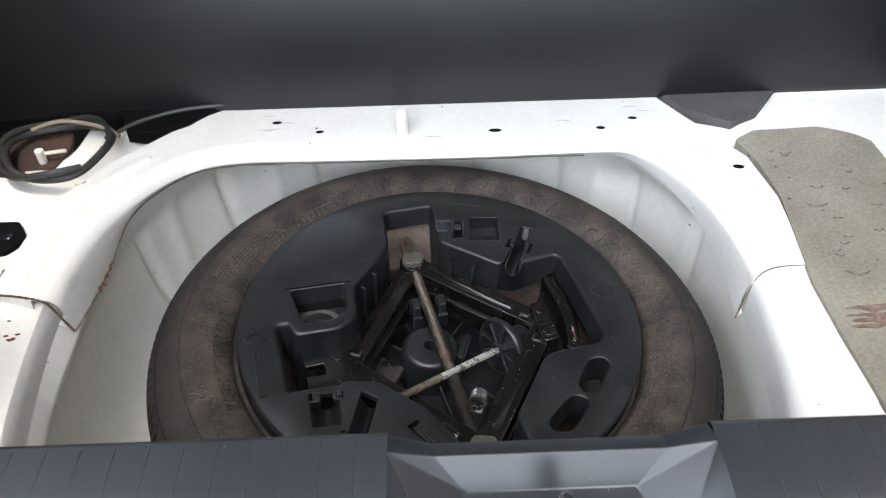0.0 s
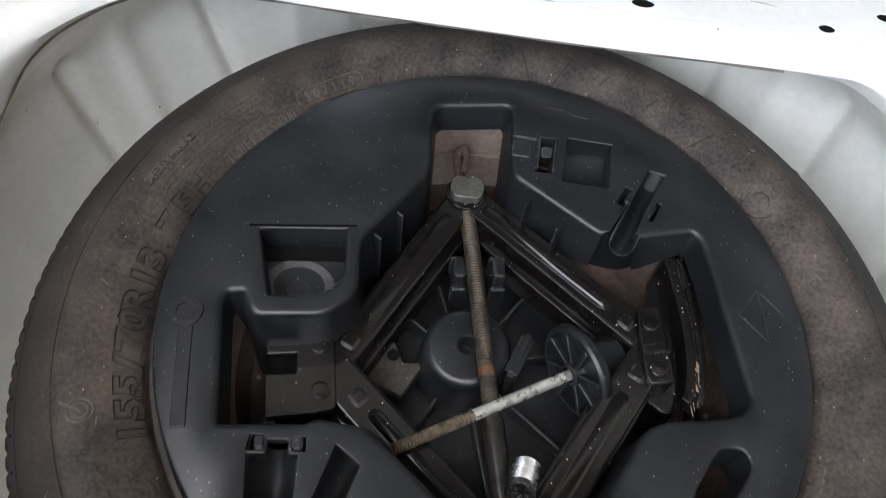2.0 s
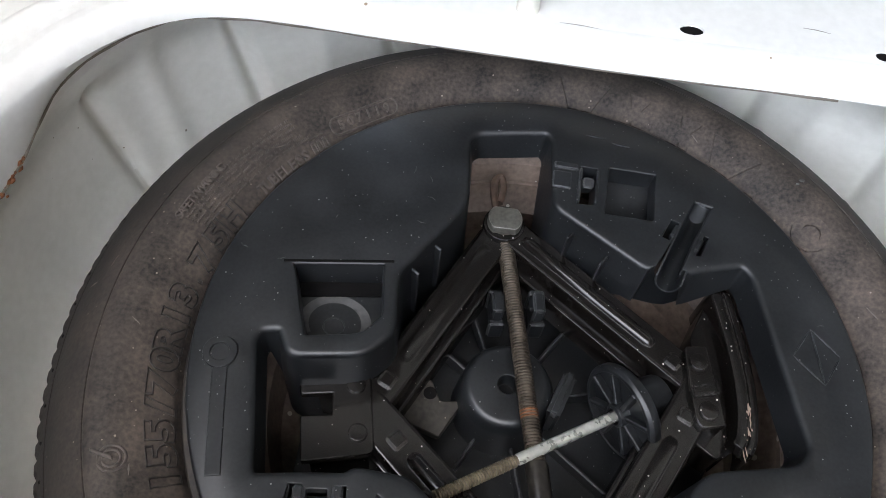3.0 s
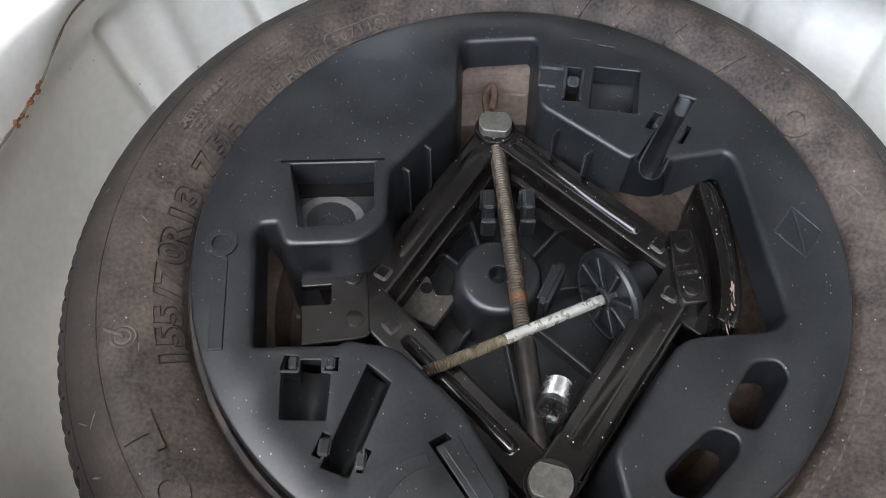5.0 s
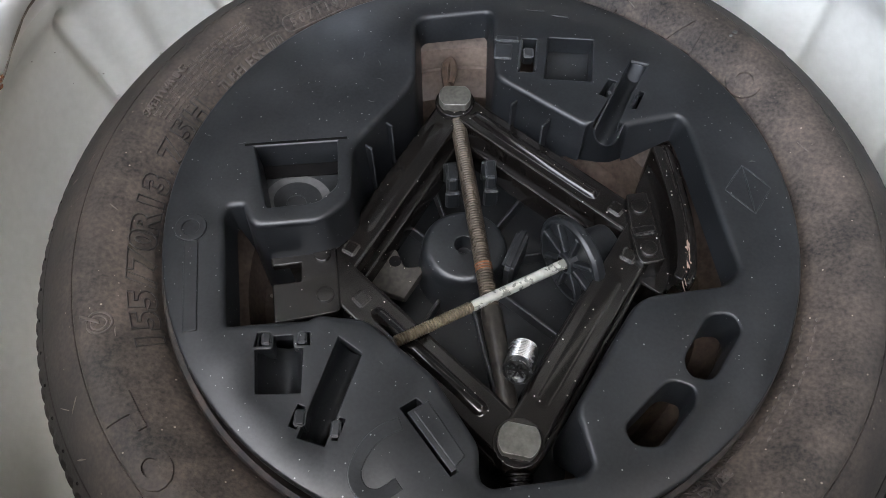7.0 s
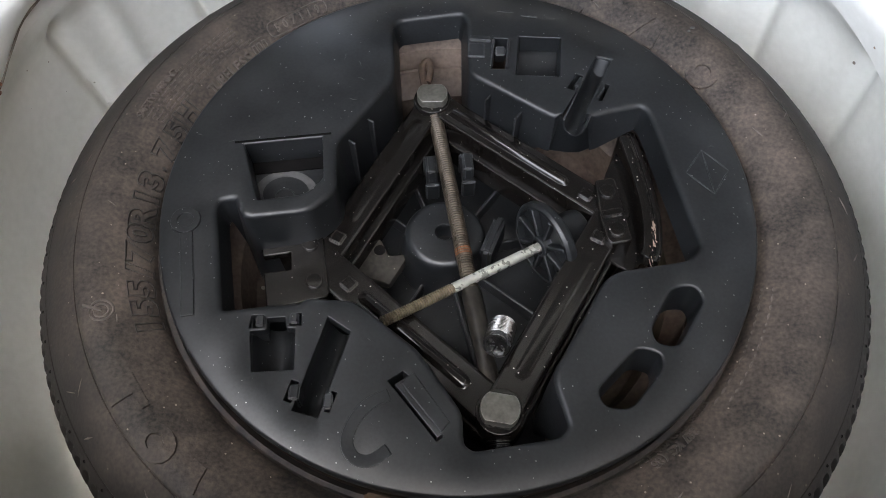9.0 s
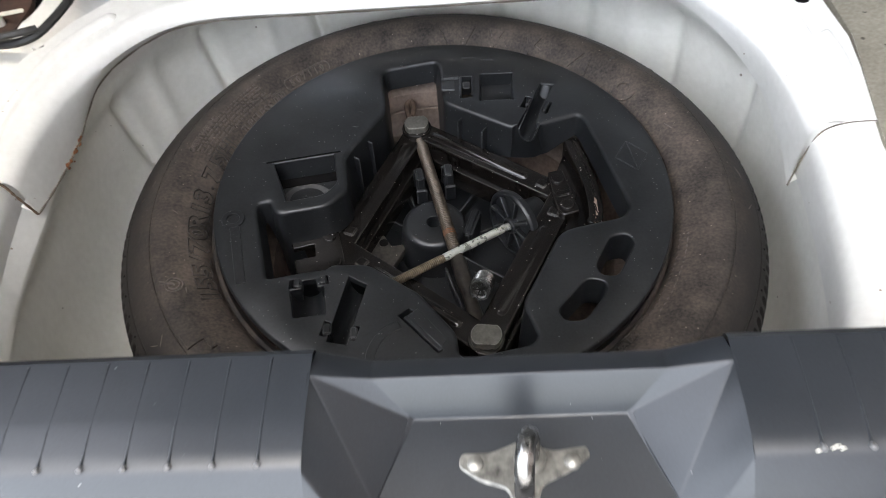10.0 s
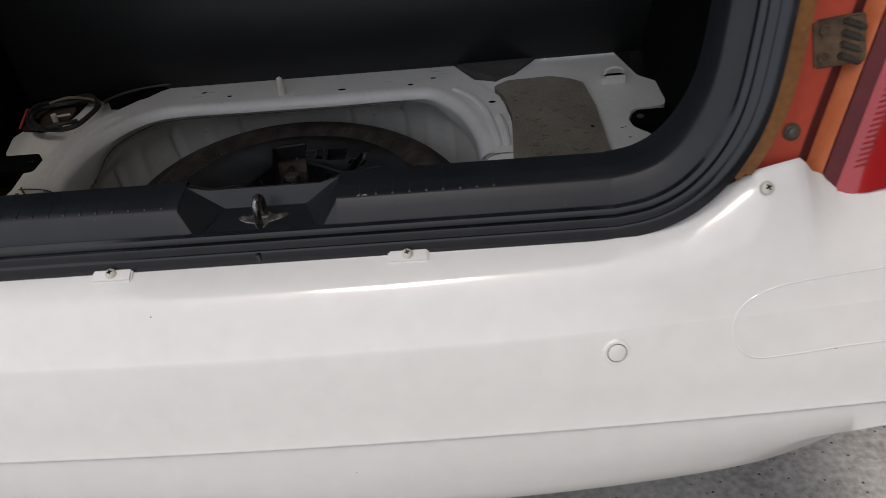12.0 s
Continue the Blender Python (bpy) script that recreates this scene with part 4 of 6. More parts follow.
# rubber-blocked bracket beside the lamp
bracket = part("corner_bracket", box((0.6115, corner_y(0.6115, 0.313) - 0.001, 0.313), (0.050, 0.007, 0.045), (-18, -6, 0), 0.002), DIRTY, car, "dirt-caked metal bracket")
for z in (0.302, 0.325):
    hole = lathe([(0.0050, 0), (0.0054, 0.0018), (0.0038, 0.0022), (0.0030, 0.0004), (0.0003, 0.0002)], 14)
    hole.transform(pose(0.5975, corner_y(0.5975, z) - 0.0042, z, 71, 0, 0))
    part("bracket_bolt", hole, DIRTY, bracket)
CAKED = material("dirt_caked_rubber", (0.010, 0.009, 0.008), (0.060, 0.045, 0.032), 0.8, grain=200, blotch=40, bump=0.6)
for i in range(4):
    z = 0.2985 + 0.0098 * i
    part("rubber_block", box((0.6235 + 0.10 * (z - 0.313), corner_y(0.6235, z) - 0.0062, z), (0.024, 0.006, 0.0066), (-18, 22, 0), 0.0026), CAKED, bracket)

# ---- spare wheel ----
wheel = thing("spare_wheel", TRAY, (0, 0, -0.157), "dusty spare wheel with worn black tyre lying in the well", "wheel")
SIDE = [(0.178, -0.034), (0.182, -0.028), (0.187, -0.0235), (0.1895, -0.0205), (0.1915, -0.0165), (0.1930, -0.0135), (0.198, -0.0095), (0.206, -0.0042), (0.215, 0.0008), (0.2235, 0.0028),
        (0.2308, 0.0022), (0.2342, 0.0010), (0.2347, 0.0006), (0.2350, -0.0001), (0.2353, -0.0002), (0.2357, 0.0003), (0.238, -0.0010), (0.2465, -0.0060), (0.253, -0.0112), (0.2582, -0.0163),
        (0.2586, -0.0182), (0.2592, -0.0178), (0.2635, -0.0225)]


def side_z(r):
    return float(np.interp(r, [p[0] for p in SIDE], [p[1] for p in SIDE]))


SEG = 960
TREAD = [(0.2648, -0.0241, 1), (0.2658, -0.0256, 2), (0.2672, -0.0282, 3), (0.2686, -0.0320, 3), (0.2700, -0.0380, 3), (0.2712, -0.0450, 3), (0.2718, -0.0515, 3), (0.2722, -0.060, 3), (0.2722, -0.064, 3), (0.2680, -0.065, 3), (0.2680, -0.069, 3), (0.2724, -0.070, 3),
         (0.2724, -0.088, 3), (0.2680, -0.089, 3), (0.2680, -0.093, 3), (0.2722, -0.094, 3), (0.2715, -0.110, 3), (0.2695, -0.118, 3), (0.2650, -0.126, 2), (0.253, -0.143, 0), (0.235, -0.155, 0), (0.21, -0.156, 0), (0.185, -0.145, 0), (0.170, -0.132, 0)]
loops = []
for r, z in SIDE:
    loops.append([(r * math.cos(2 * math.pi * i / SEG), r * math.sin(2 * math.pi * i / SEG), z) for i in range(SEG)])
for r, z, kind in TREAD:
    loop = []
    for i in range(SEG):
        # scalloped shoulder: a sloped cut between the blocks, deeper towards the tread
        k = i % 6
        dent = (0.0, 0.0026, 0.0056, 0.0082)[kind] * (1.0, 0.85, 0.0, 0.0, 0.0, 0.25)[k]
        rr = r - dent
        loop.append((rr * math.cos(2 * math.pi * i / SEG), rr * math.sin(2 * math.pi * i / SEG), z))
    loops.append(loop)
tyre = part("tyre", loft(loops), TYRE, wheel, "worn black tyre, brown with dust", 30)
rim_profile = [(0.1905, -0.0215), (0.1908, -0.0185), (0.1895, -0.0168), (0.1868, -0.0170), (0.1835, -0.0215), (0.1800, -0.030), (0.1735, -0.0365), (0.1660, -0.0390), (0.1640, -0.047), (0.1636, -0.0555), (0.1652, -0.0562), (0.1652, -0.0578), (0.1633, -0.0585), (0.1630, -0.066), (0.158, -0.074), (0.152, -0.078),
               (0.150, -0.096), (0.146, -0.104), (0.136, -0.108), (0.122, -0.104), (0.108, -0.094), (0.090, -0.088), (0.070, -0.090), (0.055, -0.096), (0.033, -0.097), (0.031, -0.110), (0.030, -0.13)]
rim = part("rim", lathe(rim_profile[4:], 120), RIM, wheel, "brown rusty steel rim")
part("rim_flange", lathe(rim_profile[:5], 120), RIM_EDGE, rim, "dark scuffed rim edge")
for k in range(4):
    a = radians(45 + 90 * k)
    part("bolt_seat", lathe([(0.011, -0.0905), (0.0105, -0.0885), (0.007, -0.0885), (0.006, -0.095)], 18, (0.05 * math.cos(a), 0.05 * math.sin(a))), RIM, rim)
weight_a = radians(266.4)
wbm = box((0, 0, 0), (0.024, 0.0075, 0.006), edge=0.0015)
wbm.transform(pose(0.1885 * math.cos(weight_a), 0.1885 * math.sin(weight_a), -0.0165, -25, 0, 266.4 - 270))
part("balance_weight", wbm, DIRTY, rim, "small rusty balance weight clipped to the rim")
for x, y, s in ((0.150, 0.169, 0.0026), (0.1475, 0.1655, 0.0016), (-0.166, 0.105, 0.0014)):
    r = math.hypot(x, y)
    chip = [(x + s * (0.7 + 0.5 * noise.noise((i * 1.3, x * 80, 1))) * math.cos(i * 0.9), y + s * 0.55 * (0.8 + 0.5 * noise.noise((i, 7, y * 60))) * math.sin(i * 0.9)) for i in range(7)]
    part("debris", prism(chip, side_z(r) - 0.0005, side_z(r) + 0.0012, 0.0003), MATTE_BROWN, tyre, "pale dry scrap of leaf")

FONT_CACHE = {}


def glyph(ch, wire=0.0):
    """The flat shape of one letter, one unit high, or a round bead along its outline."""
    key = ch, wire
    if key not in FONT_CACHE:
        cu = bpy.data.curves.new("glyph", "FONT")
        cu.body, cu.size, cu.resolution_u, cu.offset = ch, 1.0, 3, 0.028
        if wire:
            cu.fill_mode, cu.bevel_depth, cu.bevel_resolution, cu.offset = "NONE", wire, 1, 0.045
        ob = bpy.data.objects.new("glyph", cu)
        scene.collection.objects.link(ob)
        dg = bpy.context.evaluated_depsgraph_get()
        me = bpy.data.meshes.new_from_object(ob.evaluated_get(dg))
        bpy.data.objects.remove(ob)
        FONT_CACHE[key] = me
    return FONT_CACHE[key]


def arc_point(r, a, lift):
    return Vector((r * math.cos(a), r * math.sin(a), side_z(r) + lift))


def lettering(text, r, start, end, height, lift=0.0020, wire=0.0):
    """Letters on the sidewall, reading clockwise, tops outward: solid and raised, or as a beaded outline."""
    out = bmesh.new()
    step = (end - start) / max(1, len(text) - 1)
    for i, ch in enumerate(text):
        if ch == " ":
            continue
        b = bmesh.new()
        b.from_mesh(glyph(ch, wire))
        wide = 1.42 if wire else 1.12
        w = max(v.co.x for v in b.verts) + min(v.co.x for v in b.verts)
        raised = set()
        if not wire:
            ext = bmesh.ops.extrude_face_region(b, geom=b.faces[:])
            raised = set(v for v in ext["geom"] if isinstance(v, bmesh.types.BMVert))
        a0 = radians(start + step * i)
        for v in b.verts:
            rr = r + v.co.y * height
            a = a0 - (v.co.x - w / 2) * height * wide / r
            v.co = arc_point(rr, a, v.co.z / wire * lift if wire else lift if v in raised else -0.0008)
        me = bpy.data.meshes.new("scratch")
        b.to_mesh(me)
        b.free()
        out.from_mesh(me)
        bpy.data.meshes.remove(me)
    return out


def arc_frame(r0, r1, a0, a1, line=0.0016, lift=0.0012, slant=0.0):
    """A raised outline of a block on the sidewall."""
    pts = []
    steps = 6
    for i in range(steps + 1):
        pts.append((r1, a0 + (a1 - a0) * i / steps + slant))
    for i in range(steps + 1):
        pts.append((r0, a1 + (a0 - a1) * i / steps))
    pts.append(pts[0])
    fine = []
    for (ra, aa), (rb, ab) in zip(pts, pts[1:]):
        for j in range(3):
            fine.append((ra + (rb - ra) * j / 3, aa + (ab - aa) * j / 3))
    fine.append(fine[0])
    return bead([arc_point(r, radians(a), 0.0) for r, a in fine], line, lift)


part("size_lettering", lettering("155/70R13", 0.1936, 213.4, 182.6, 0.0172, 0.0012, 0.022), OUTLINE, tyre, "raised size lettering")
part("size_lettering", lettering("75H", 0.1936, 175.2, 165.8, 0.0160, 0.0012, 0.023), OUTLINE, tyre)
part("small_lettering", lettering("TUBELESS", 0.1942, 157.9, 147.2, 0.0080, 0.0013), LETTER, tyre)
for k in range(3):
    part("standard_mark", arc_frame(0.1952, 0.2004, 145.3 - 1.25 * k, 144.5 - 1.25 * k, 0.0008, 0.0009), LETTER, tyre)
part("standard_mark", bead([arc_point(0.2028, radians(145.6 - 0.42 * k), 0) for k in range(10)], 0.0009, 0.0009), LETTER, tyre)
part("code_capsule", bead([arc_point(0.2028 + 0.0047 * math.sin(t), radians(133.3 + 5.6 * (1 if math.cos(t) > 0 else -1) + 1.3 * math.cos(t)), 0) for t in [2 * math.pi * k / 40 for k in range(41)]], 0.0008, 0.0006), LETTER, tyre)
part("small_lettering", lettering("507119", 0.2002, 138.0, 128.5, 0.0070, 0.0007), LETTER, tyre)
# maker's and model marks, as plain outlined blocks
def raised_block(outline, hole=(), lift=0.0016):
    """A low raised block on the sidewall over an outline of (radius, degrees), with a hole where one is given."""
    def dense(loop):
        out = []
        for (ra, aa), (rb, ab) in zip(loop, loop[1:] + loop[:1]):
            out += [(ra + (rb - ra) * j / 4, aa + (ab - aa) * j / 4) for j in range(4)]
        return out
    loops = [[(radians(a) * 0.21, r) for r, a in dense(list(loop))] for loop in (outline, hole) if loop]
    bm = sheet(loops[0], loops[1:], 0)
    walls = [loft([[(x, y, 0) for x, y in loop], [(x, y, -1) for x, y in loop]]) for loop in loops]
    bm = joined(bm, *walls)
    for v in bm.verts:
        v.co = arc_point(v.co.y, v.co.x / 0.21, lift if v.co.z > -0.5 else -0.0006)
    return bm


def bar_outline(r0, r1, a0, a1, slant=0.0):
    return [(r0, a0), (r1, a0 + slant), (r1, a1 + slant), (r0, a1)]


def oval_outline(r, a, dr, da, n=16):
    return [(r + dr * math.cos(t), a + da * math.sin(t)) for t in [2 * math.pi * i / n for i in range(n)]]


part("size_lettering", raised_block(oval_outline(0.1950, 179.2, 0.0012, 0.35)), OUTLINE, tyre)
for k, (a, kind) in enumerate(((91.0, 0), (80.5, 1), (70.5, 1), (61.0, 0), (52.5, 2), (40.0, 3))):
    if kind == 3:
        block = raised_block(oval_outline(0.2060, a, 0.0095, 3.4), oval_outline(0.2060, a, 0.0050, 1.7))
    else:
        block = raised_block(bar_outline(0.1975, 0.2150, a + 1.0, a - 1.0, (2.4, -2.4, 1.2)[kind]))
    part("maker_mark", block, TYRE, tyre)
    if kind < 2:
        part("maker_mark", raised_block(bar_outline(0.1975, 0.2150, a - 1.8, a - 3.6, (-2.4, 2.4)[kind])), TYRE, tyre)
for outline, hole in ((bar_outline(0.2155, 0.2330, 221.0, 224.4), ()), (bar_outline(0.2155, 0.2200, 224.4, 227.2), ()), (oval_outline(0.2245, 232.6, 0.0098, 3.3), oval_outline(0.2245, 232.6, 0.0046, 1.4)),
                      (bar_outline(0.2155, 0.2330, 238.2, 240.6, 1.6), ()), (bar_outline(0.2290, 0.2335, 240.6, 244.0, 1.6), ())):
    part("model_mark", raised_block(outline, hole), TYRE, tyre)
# a small pit in every second shoulder block
PIT = lathe([(0.0011, -0.0004), (0.0009, 0.0003), (0.0005, 0.0001), (0.0001, -0.0002)], 8)
for k in range(80):
    a = 2 * math.pi * (12 * k + 3) / SEG
    pit = PIT.copy()
    pit.transform(Matrix.Translation((0.2618 * math.cos(a), 0.2618 * math.sin(a), -0.0206)) @ Matrix.Rotation(a, 4, "Z") @ Matrix.Rotation(radians(47), 4, "Y"))
    part("shoulder_pit", pit, CAVITY_SHADE, tyre)
PIT.free()
for size in (0.0066, 0.0042):
    part("round_mark", bead([arc_point(0.2210 + size * math.cos(t), radians(209.2) + size / 0.221 * math.sin(t), 0) for t in [2 * math.pi * i / 20 for i in range(21)]], 0.0009, 0.0008), LETTER, tyre)
part("round_mark", raised_block(bar_outline(0.2205, 0.2305, 209.0, 209.5, -1.6)), LETTER, tyre)
rng = random.Random(4)
part("small_lettering", lettering("387 KG (85", 0.1945, 319.8, 311.2, 0.0068, 0.0012), LETTER, tyre)
part("small_lettering", lettering("PRESS 250 KPA (36", 0.1885, 325.5, 309.6, 0.0066, 0.0012), LETTER, tyre)
# rows of print too small to read
part("small_lettering", lettering("SAFETY WARNING", 0.2184, 171.0, 160.4, 0.0064, 0.0014), LETTER, tyre)
for row in range(6):
    a = 170.8 - 0.15 * row if row else 159.3
    bars = bmesh.new()
    while a > 146.5:
        letters = rng.randint(2, 8)
        for k in range(letters):
            r = 0.2182 - 0.0029 * row
            tall = rng.choice((0.0016, 0.0020, 0.0020))
            bars = joined(bars, bead([arc_point(r + tall * j / 2, radians(a - 0.34 * k), 0) for j in range(3)], 0.0011, 0.0011))
        a -= 0.34 * letters + 0.45
    part("fine_print", bars, LETTER, tyre)
for row in range(2):
    a = 351.0
    while a > 327.0:
        w = rng.uniform(0.6, 1.8)
        r = 0.2010 - 0.0055 * row
        part("fine_print", bead([arc_point(r, radians(a - w * k / 4), 0) for k in range(5)], 0.0009, 0.0004), LETTER, tyre)
        a -= w + 0.6

# pale scuffs rubbed into the sidewall
SCUFF = material("pale_rubber_scuff", (0.07, 0.06, 0.052), (0.17, 0.145, 0.125), 0.8, grain=300, blotch=60)
for k in range(30):
    r, a, ln, turn = rng.uniform(0.205, 0.258), rng.uniform(0, 360), rng.uniform(0.6, 2.6), rng.uniform(-0.006, 0.006)
    line = [arc_point(r + turn * i / 4, radians(a + ln * i / 4), 0.0001) for i in range(5)]
    part("scuff", tube(line, [0.0001, rng.uniform(0.0002, 0.0005), rng.uniform(0.0002, 0.0007), 0.0003, 0.0001], 5), SCUFF, tyre)

# ---- tool tray ----
tray = thing("tool_tray", TRAY, (0, 0, -0.086), "black moulded plastic tool tray fitted inside the spare wheel", "tool tray")
DEEP, SHORT = -0.086, -0.022
# the big well: corners, rounding and how deep the wall goes there
JACK_HEAD_END = [(-0.069, 0.143, 0.008, SHORT), (-0.064, 0.152, 0.008, SHORT), (-0.017, 0.167, 0.008, SHORT), (-0.010, 0.160, 0.008, SHORT), (-0.001, 0.108, 0.004, DEEP)]
SPOUT_SIDE = [(0.0560, 0.0800, 0.003, -0.035), (0.0622, 0.0790, 0.001, -0.0061), (0.0700, 0.0990, 0.001, -0.0061), (0.0826, 0.1350, 0.001, -0.0061), (0.0950, 0.1335, 0.001, -0.0061), (0.0846, 0.1030, 0.001, -0.0061), (0.0788, 0.0810, 0.001, -0.0061)]
FOOT_SIDE = [(0.0850, 0.0850, 0.003, -0.035), (0.116, 0.098, 0.010, SHORT), (0.124, 0.090, 0.010, SHORT), (0.158, -0.014, 0.009, SHORT), (0.150, -0.026, 0.009, SHORT), (0.101, -0.042, 0.010, DEEP)]
SCREW_END = [(0.079, -0.097, 0.008, DEEP), (0.073, -0.109, 0.008, DEEP), (0.085, -0.138, 0.008, -0.035), (0.079, -0.147, 0.008, -0.035), (0.031, -0.162, 0.008, -0.035), (0.022, -0.157, 0.008, -0.035), (0.019, -0.139, 0.004, DEEP)]
PLATE_SIDE = [(-0.010, -0.107, 0.004, DEEP), (-0.050, -0.0830, 0.004, DEEP), (-0.0755, -0.0845, 0.003, DEEP), (-0.0790, -0.0886, 0.003, DEEP), (-0.099, -0.0932, 0.004, DEEP), (-0.127, -0.1010, 0.006, SHORT), (-0.152, -0.028, 0.006, SHORT), (-0.150, -0.019, 0.006, SHORT), (-0.137, -0.015, 0.005, -0.05), (-0.128, -0.029, 0.004, DEEP), (-0.092, -0.019, 0.006, DEEP), (-0.080, -0.003, 0.006, DEEP), (-0.088, 0.034, 0.008, DEEP), (-0.059, 0.094, 0.008, DEEP)]
WELL = JACK_HEAD_END + SPOUT_SIDE + FOOT_SIDE + SCREW_END + PLATE_SIDE
well_loop = fillet([(x, y) for x, y, r, d in WELL], [r for x, y, r, d in WELL], 4)
well_depth = [d for x, y, r, d in WELL for j in range(5)]
pocket = fillet([(-0.146, 0.024), (-0.093, 0.038), (-0.0845, 0.004), (-0.094, -0.011), (-0.125, -0.0205)], [0.002, 0.002, 0.004, 0.006, 0.003], 3)
slots = [fillet([(0.135, -0.042), (0.151, -0.039), (0.157, -0.050), (0.141, -0.084), (0.126, -0.083), (0.122, -0.072)], 0.009, 4), fillet([(0.116, -0.083), (0.132, -0.086), (0.133, -0.097), (0.115, -0.125), (0.098, -0.125), (0.093, -0.114)], 0.009, 4)]
side_box = fillet([(0.0255, 0.1465), (0.0575, 0.1495), (0.0595, 0.111), (0.027, 0.108)], 0.002, 3)
clip_hole = fillet([(0.008, 0.142), (0.0195, 0.143), (0.0215, 0.113), (0.009, 0.111)], 0.001, 2)
holder = fillet([(-0.1056, -0.1069), (-0.0958, -0.1049), (-0.0976, -0.0975), (-0.0862, -0.0950), (-0.0840, -0.1022), (-0.0788, -0.1012), (-0.0735, -0.1272), (-0.0978, -0.1322)], 0.0015, 3)
holder_ears = [[(-0.1062, -0.1062), (-0.1066, -0.0972), (-0.0992, -0.0958), (-0.0970, -0.1040)], [(-0.0848, -0.0936), (-0.0776, -0.0915), (-0.0757, -0.0999), (-0.0832, -0.1010)]]
channel = fillet([(-0.0626, -0.0910), (-0.0703, -0.1506), (-0.0541, -0.1526), (-0.0466, -0.0990)], 0.001, 3)
trough_ears = [[(0.0640, 0.1016), (0.0692, 0.1162), (0.0752, 0.1148), (0.0696, 0.0998)], [(0.0856, 0.0932), (0.0900, 0.1096), (0.0938, 0.1088), (0.0890, 0.0934)]]
ears = [[(-0.0742, -0.1322), (-0.0691, -0.1332), (-0.0709, -0.1463), (-0.0760, -0.1452)], [(-0.0506, -0.1355), (-0.0468, -0.1362), (-0.0487, -0.1485), (-0.0522, -0.1485)]]
slit = [(-0.0214, -0.1256), (-0.0135, -0.1185), (-0.0092, -0.1210), (-0.0162, -0.1272), (0.0112, -0.1531), (0.0136, -0.1511), (0.0152, -0.1524), (0.0111, -0.1562)]
disc = [(0.0013 + 0.1855 * math.cos(2 * math.pi * i / 160), 0.0022 + 0.1855 * math.sin(2 * math.pi * i / 160)) for i in range(160)]


def rolled_wall(loop, depth, draft=0.002, r=0.0025, floor=None):
    """The rounded rim and the wall of an opening in the tray."""
    ds = depth if isinstance(depth, list) else [depth] * len(loop)
    rs = [0.0005 if d == -0.0061 else r for d in ds]
    inward = [(u - x, v - y) for (x, y), (u, v) in zip(loop, offset(loop, 1.0))]
    rows = [[(x, y, 0.0) for x, y in loop]]
    for k in range(1, 5):
        a = math.pi / 2 * k / 4
        rows.append([(x + u * q * math.sin(a), y + v * q * math.sin(a), -q * (1 - math.cos(a))) for (x, y), (u, v), q in zip(loop, inward, rs)])
    rows.append([(x + u * (q + draft * (q == r)), y + v * (q + draft * (q == r)), d) for (x, y), (u, v), d, q in zip(loop, inward, ds, rs)])
    return loft(rows)


HOLES_IN_TRAY = [well_loop, pocket, *trough_ears, *slots, side_box, clip_hole, holder, *holder_ears, channel, *ears, slit]
grown = [well_loop] + HOLES_IN_TRAY[1:]
plate = sheet(disc, grown, 0.0)
rim_roll = loft([[(0.0013 + r * math.cos(2 * math.pi * i / 160), 0.0022 + r * math.sin(2 * math.pi * i / 160), z) for i in range(160)] for r, z in ((0.1855, 0.0), (0.1866, -0.0006), (0.1873, -0.002), (0.1874, -0.005), (0.1862, -0.0125))])
walls = [rolled_wall(well_loop, well_depth, 0.003, 0.004), rolled_wall(pocket, -0.022, 0.001, 0.0015), *[rolled_wall(s, -0.030, 0.001, 0.002) for s in slots], rolled_wall(side_box, -0.013, 0.001, 0.001), rolled_wall(clip_hole, -0.02, 0.0005, 0.0005),
         rolled_wall(holder, -0.006, 0.0002, 0.0006), rolled_wall(channel, -0.006, 0.0002, 0.0006), *[rolled_wall(s, -0.02, 0.0003, 0.0004) for s in (*holder_ears, *ears, *trough_ears, slit)]]
whole = joined(plate, rim_roll, *walls)
bmesh.ops.remove_doubles(whole, verts=whole.verts, dist=0.00002)
shell = part("tray_shell", whole, TRAY_BLACK, tray, "black dusty moulded shell", 42)
part("pocket_floor", sheet(offset(pocket, 0.0024), [], -0.0215), TRAY_BLACK, tray)


def trough(a, b, w0, w1, depth, z0=-0.004, skin=0.0012):
    """A half-round channel with a skin, closed at its far end and open at its mouth."""
    a, b = Vector(a), Vector(b)
    t = (b - a).normalized()
    side = Vector((t.y, -t.x))
    arc = [math.pi * j / 14 for j in range(15)]
    loops = []
    for k in range(11):
        u = k / 10
        p = a.lerp(b, u)
        w = w0 + (w1 - w0) * u
        close = 1.0 - 0.9 * (u == 1.0)
        loop = [(p.x + side.x * w / 2 * math.cos(q), p.y + side.y * w / 2 * math.cos(q), z0 - depth * close * math.sin(q)) for q in arc]
        loop += [(p.x + side.x * (w / 2 + skin) * math.cos(q), p.y + side.y * (w / 2 + skin) * math.cos(q), z0 - (depth + skin) * math.sin(q)) for q in arc[::-1]]
        loops.append(loop)
    return loft(loops, True, True)


part("tool_trough", trough((-0.0940, -0.0945), (-0.0862, -0.1310), 0.0245, 0.0245, 0.022), TRAY_BLACK, tray, "half-round black trough")
part("tool_trough", trough((-0.0545, -0.0915), (-0.0622, -0.1514), 0.0164, 0.0164, 0.021), TRAY_BLACK, tray, "half-round black trough")
part("tool_trough", trough((0.0712, 0.0715), (0.0884, 0.1335), 0.0140, 0.0120, 0.012, -0.0005), TRAY_BLACK, tray, "half-round black trough with open spout")
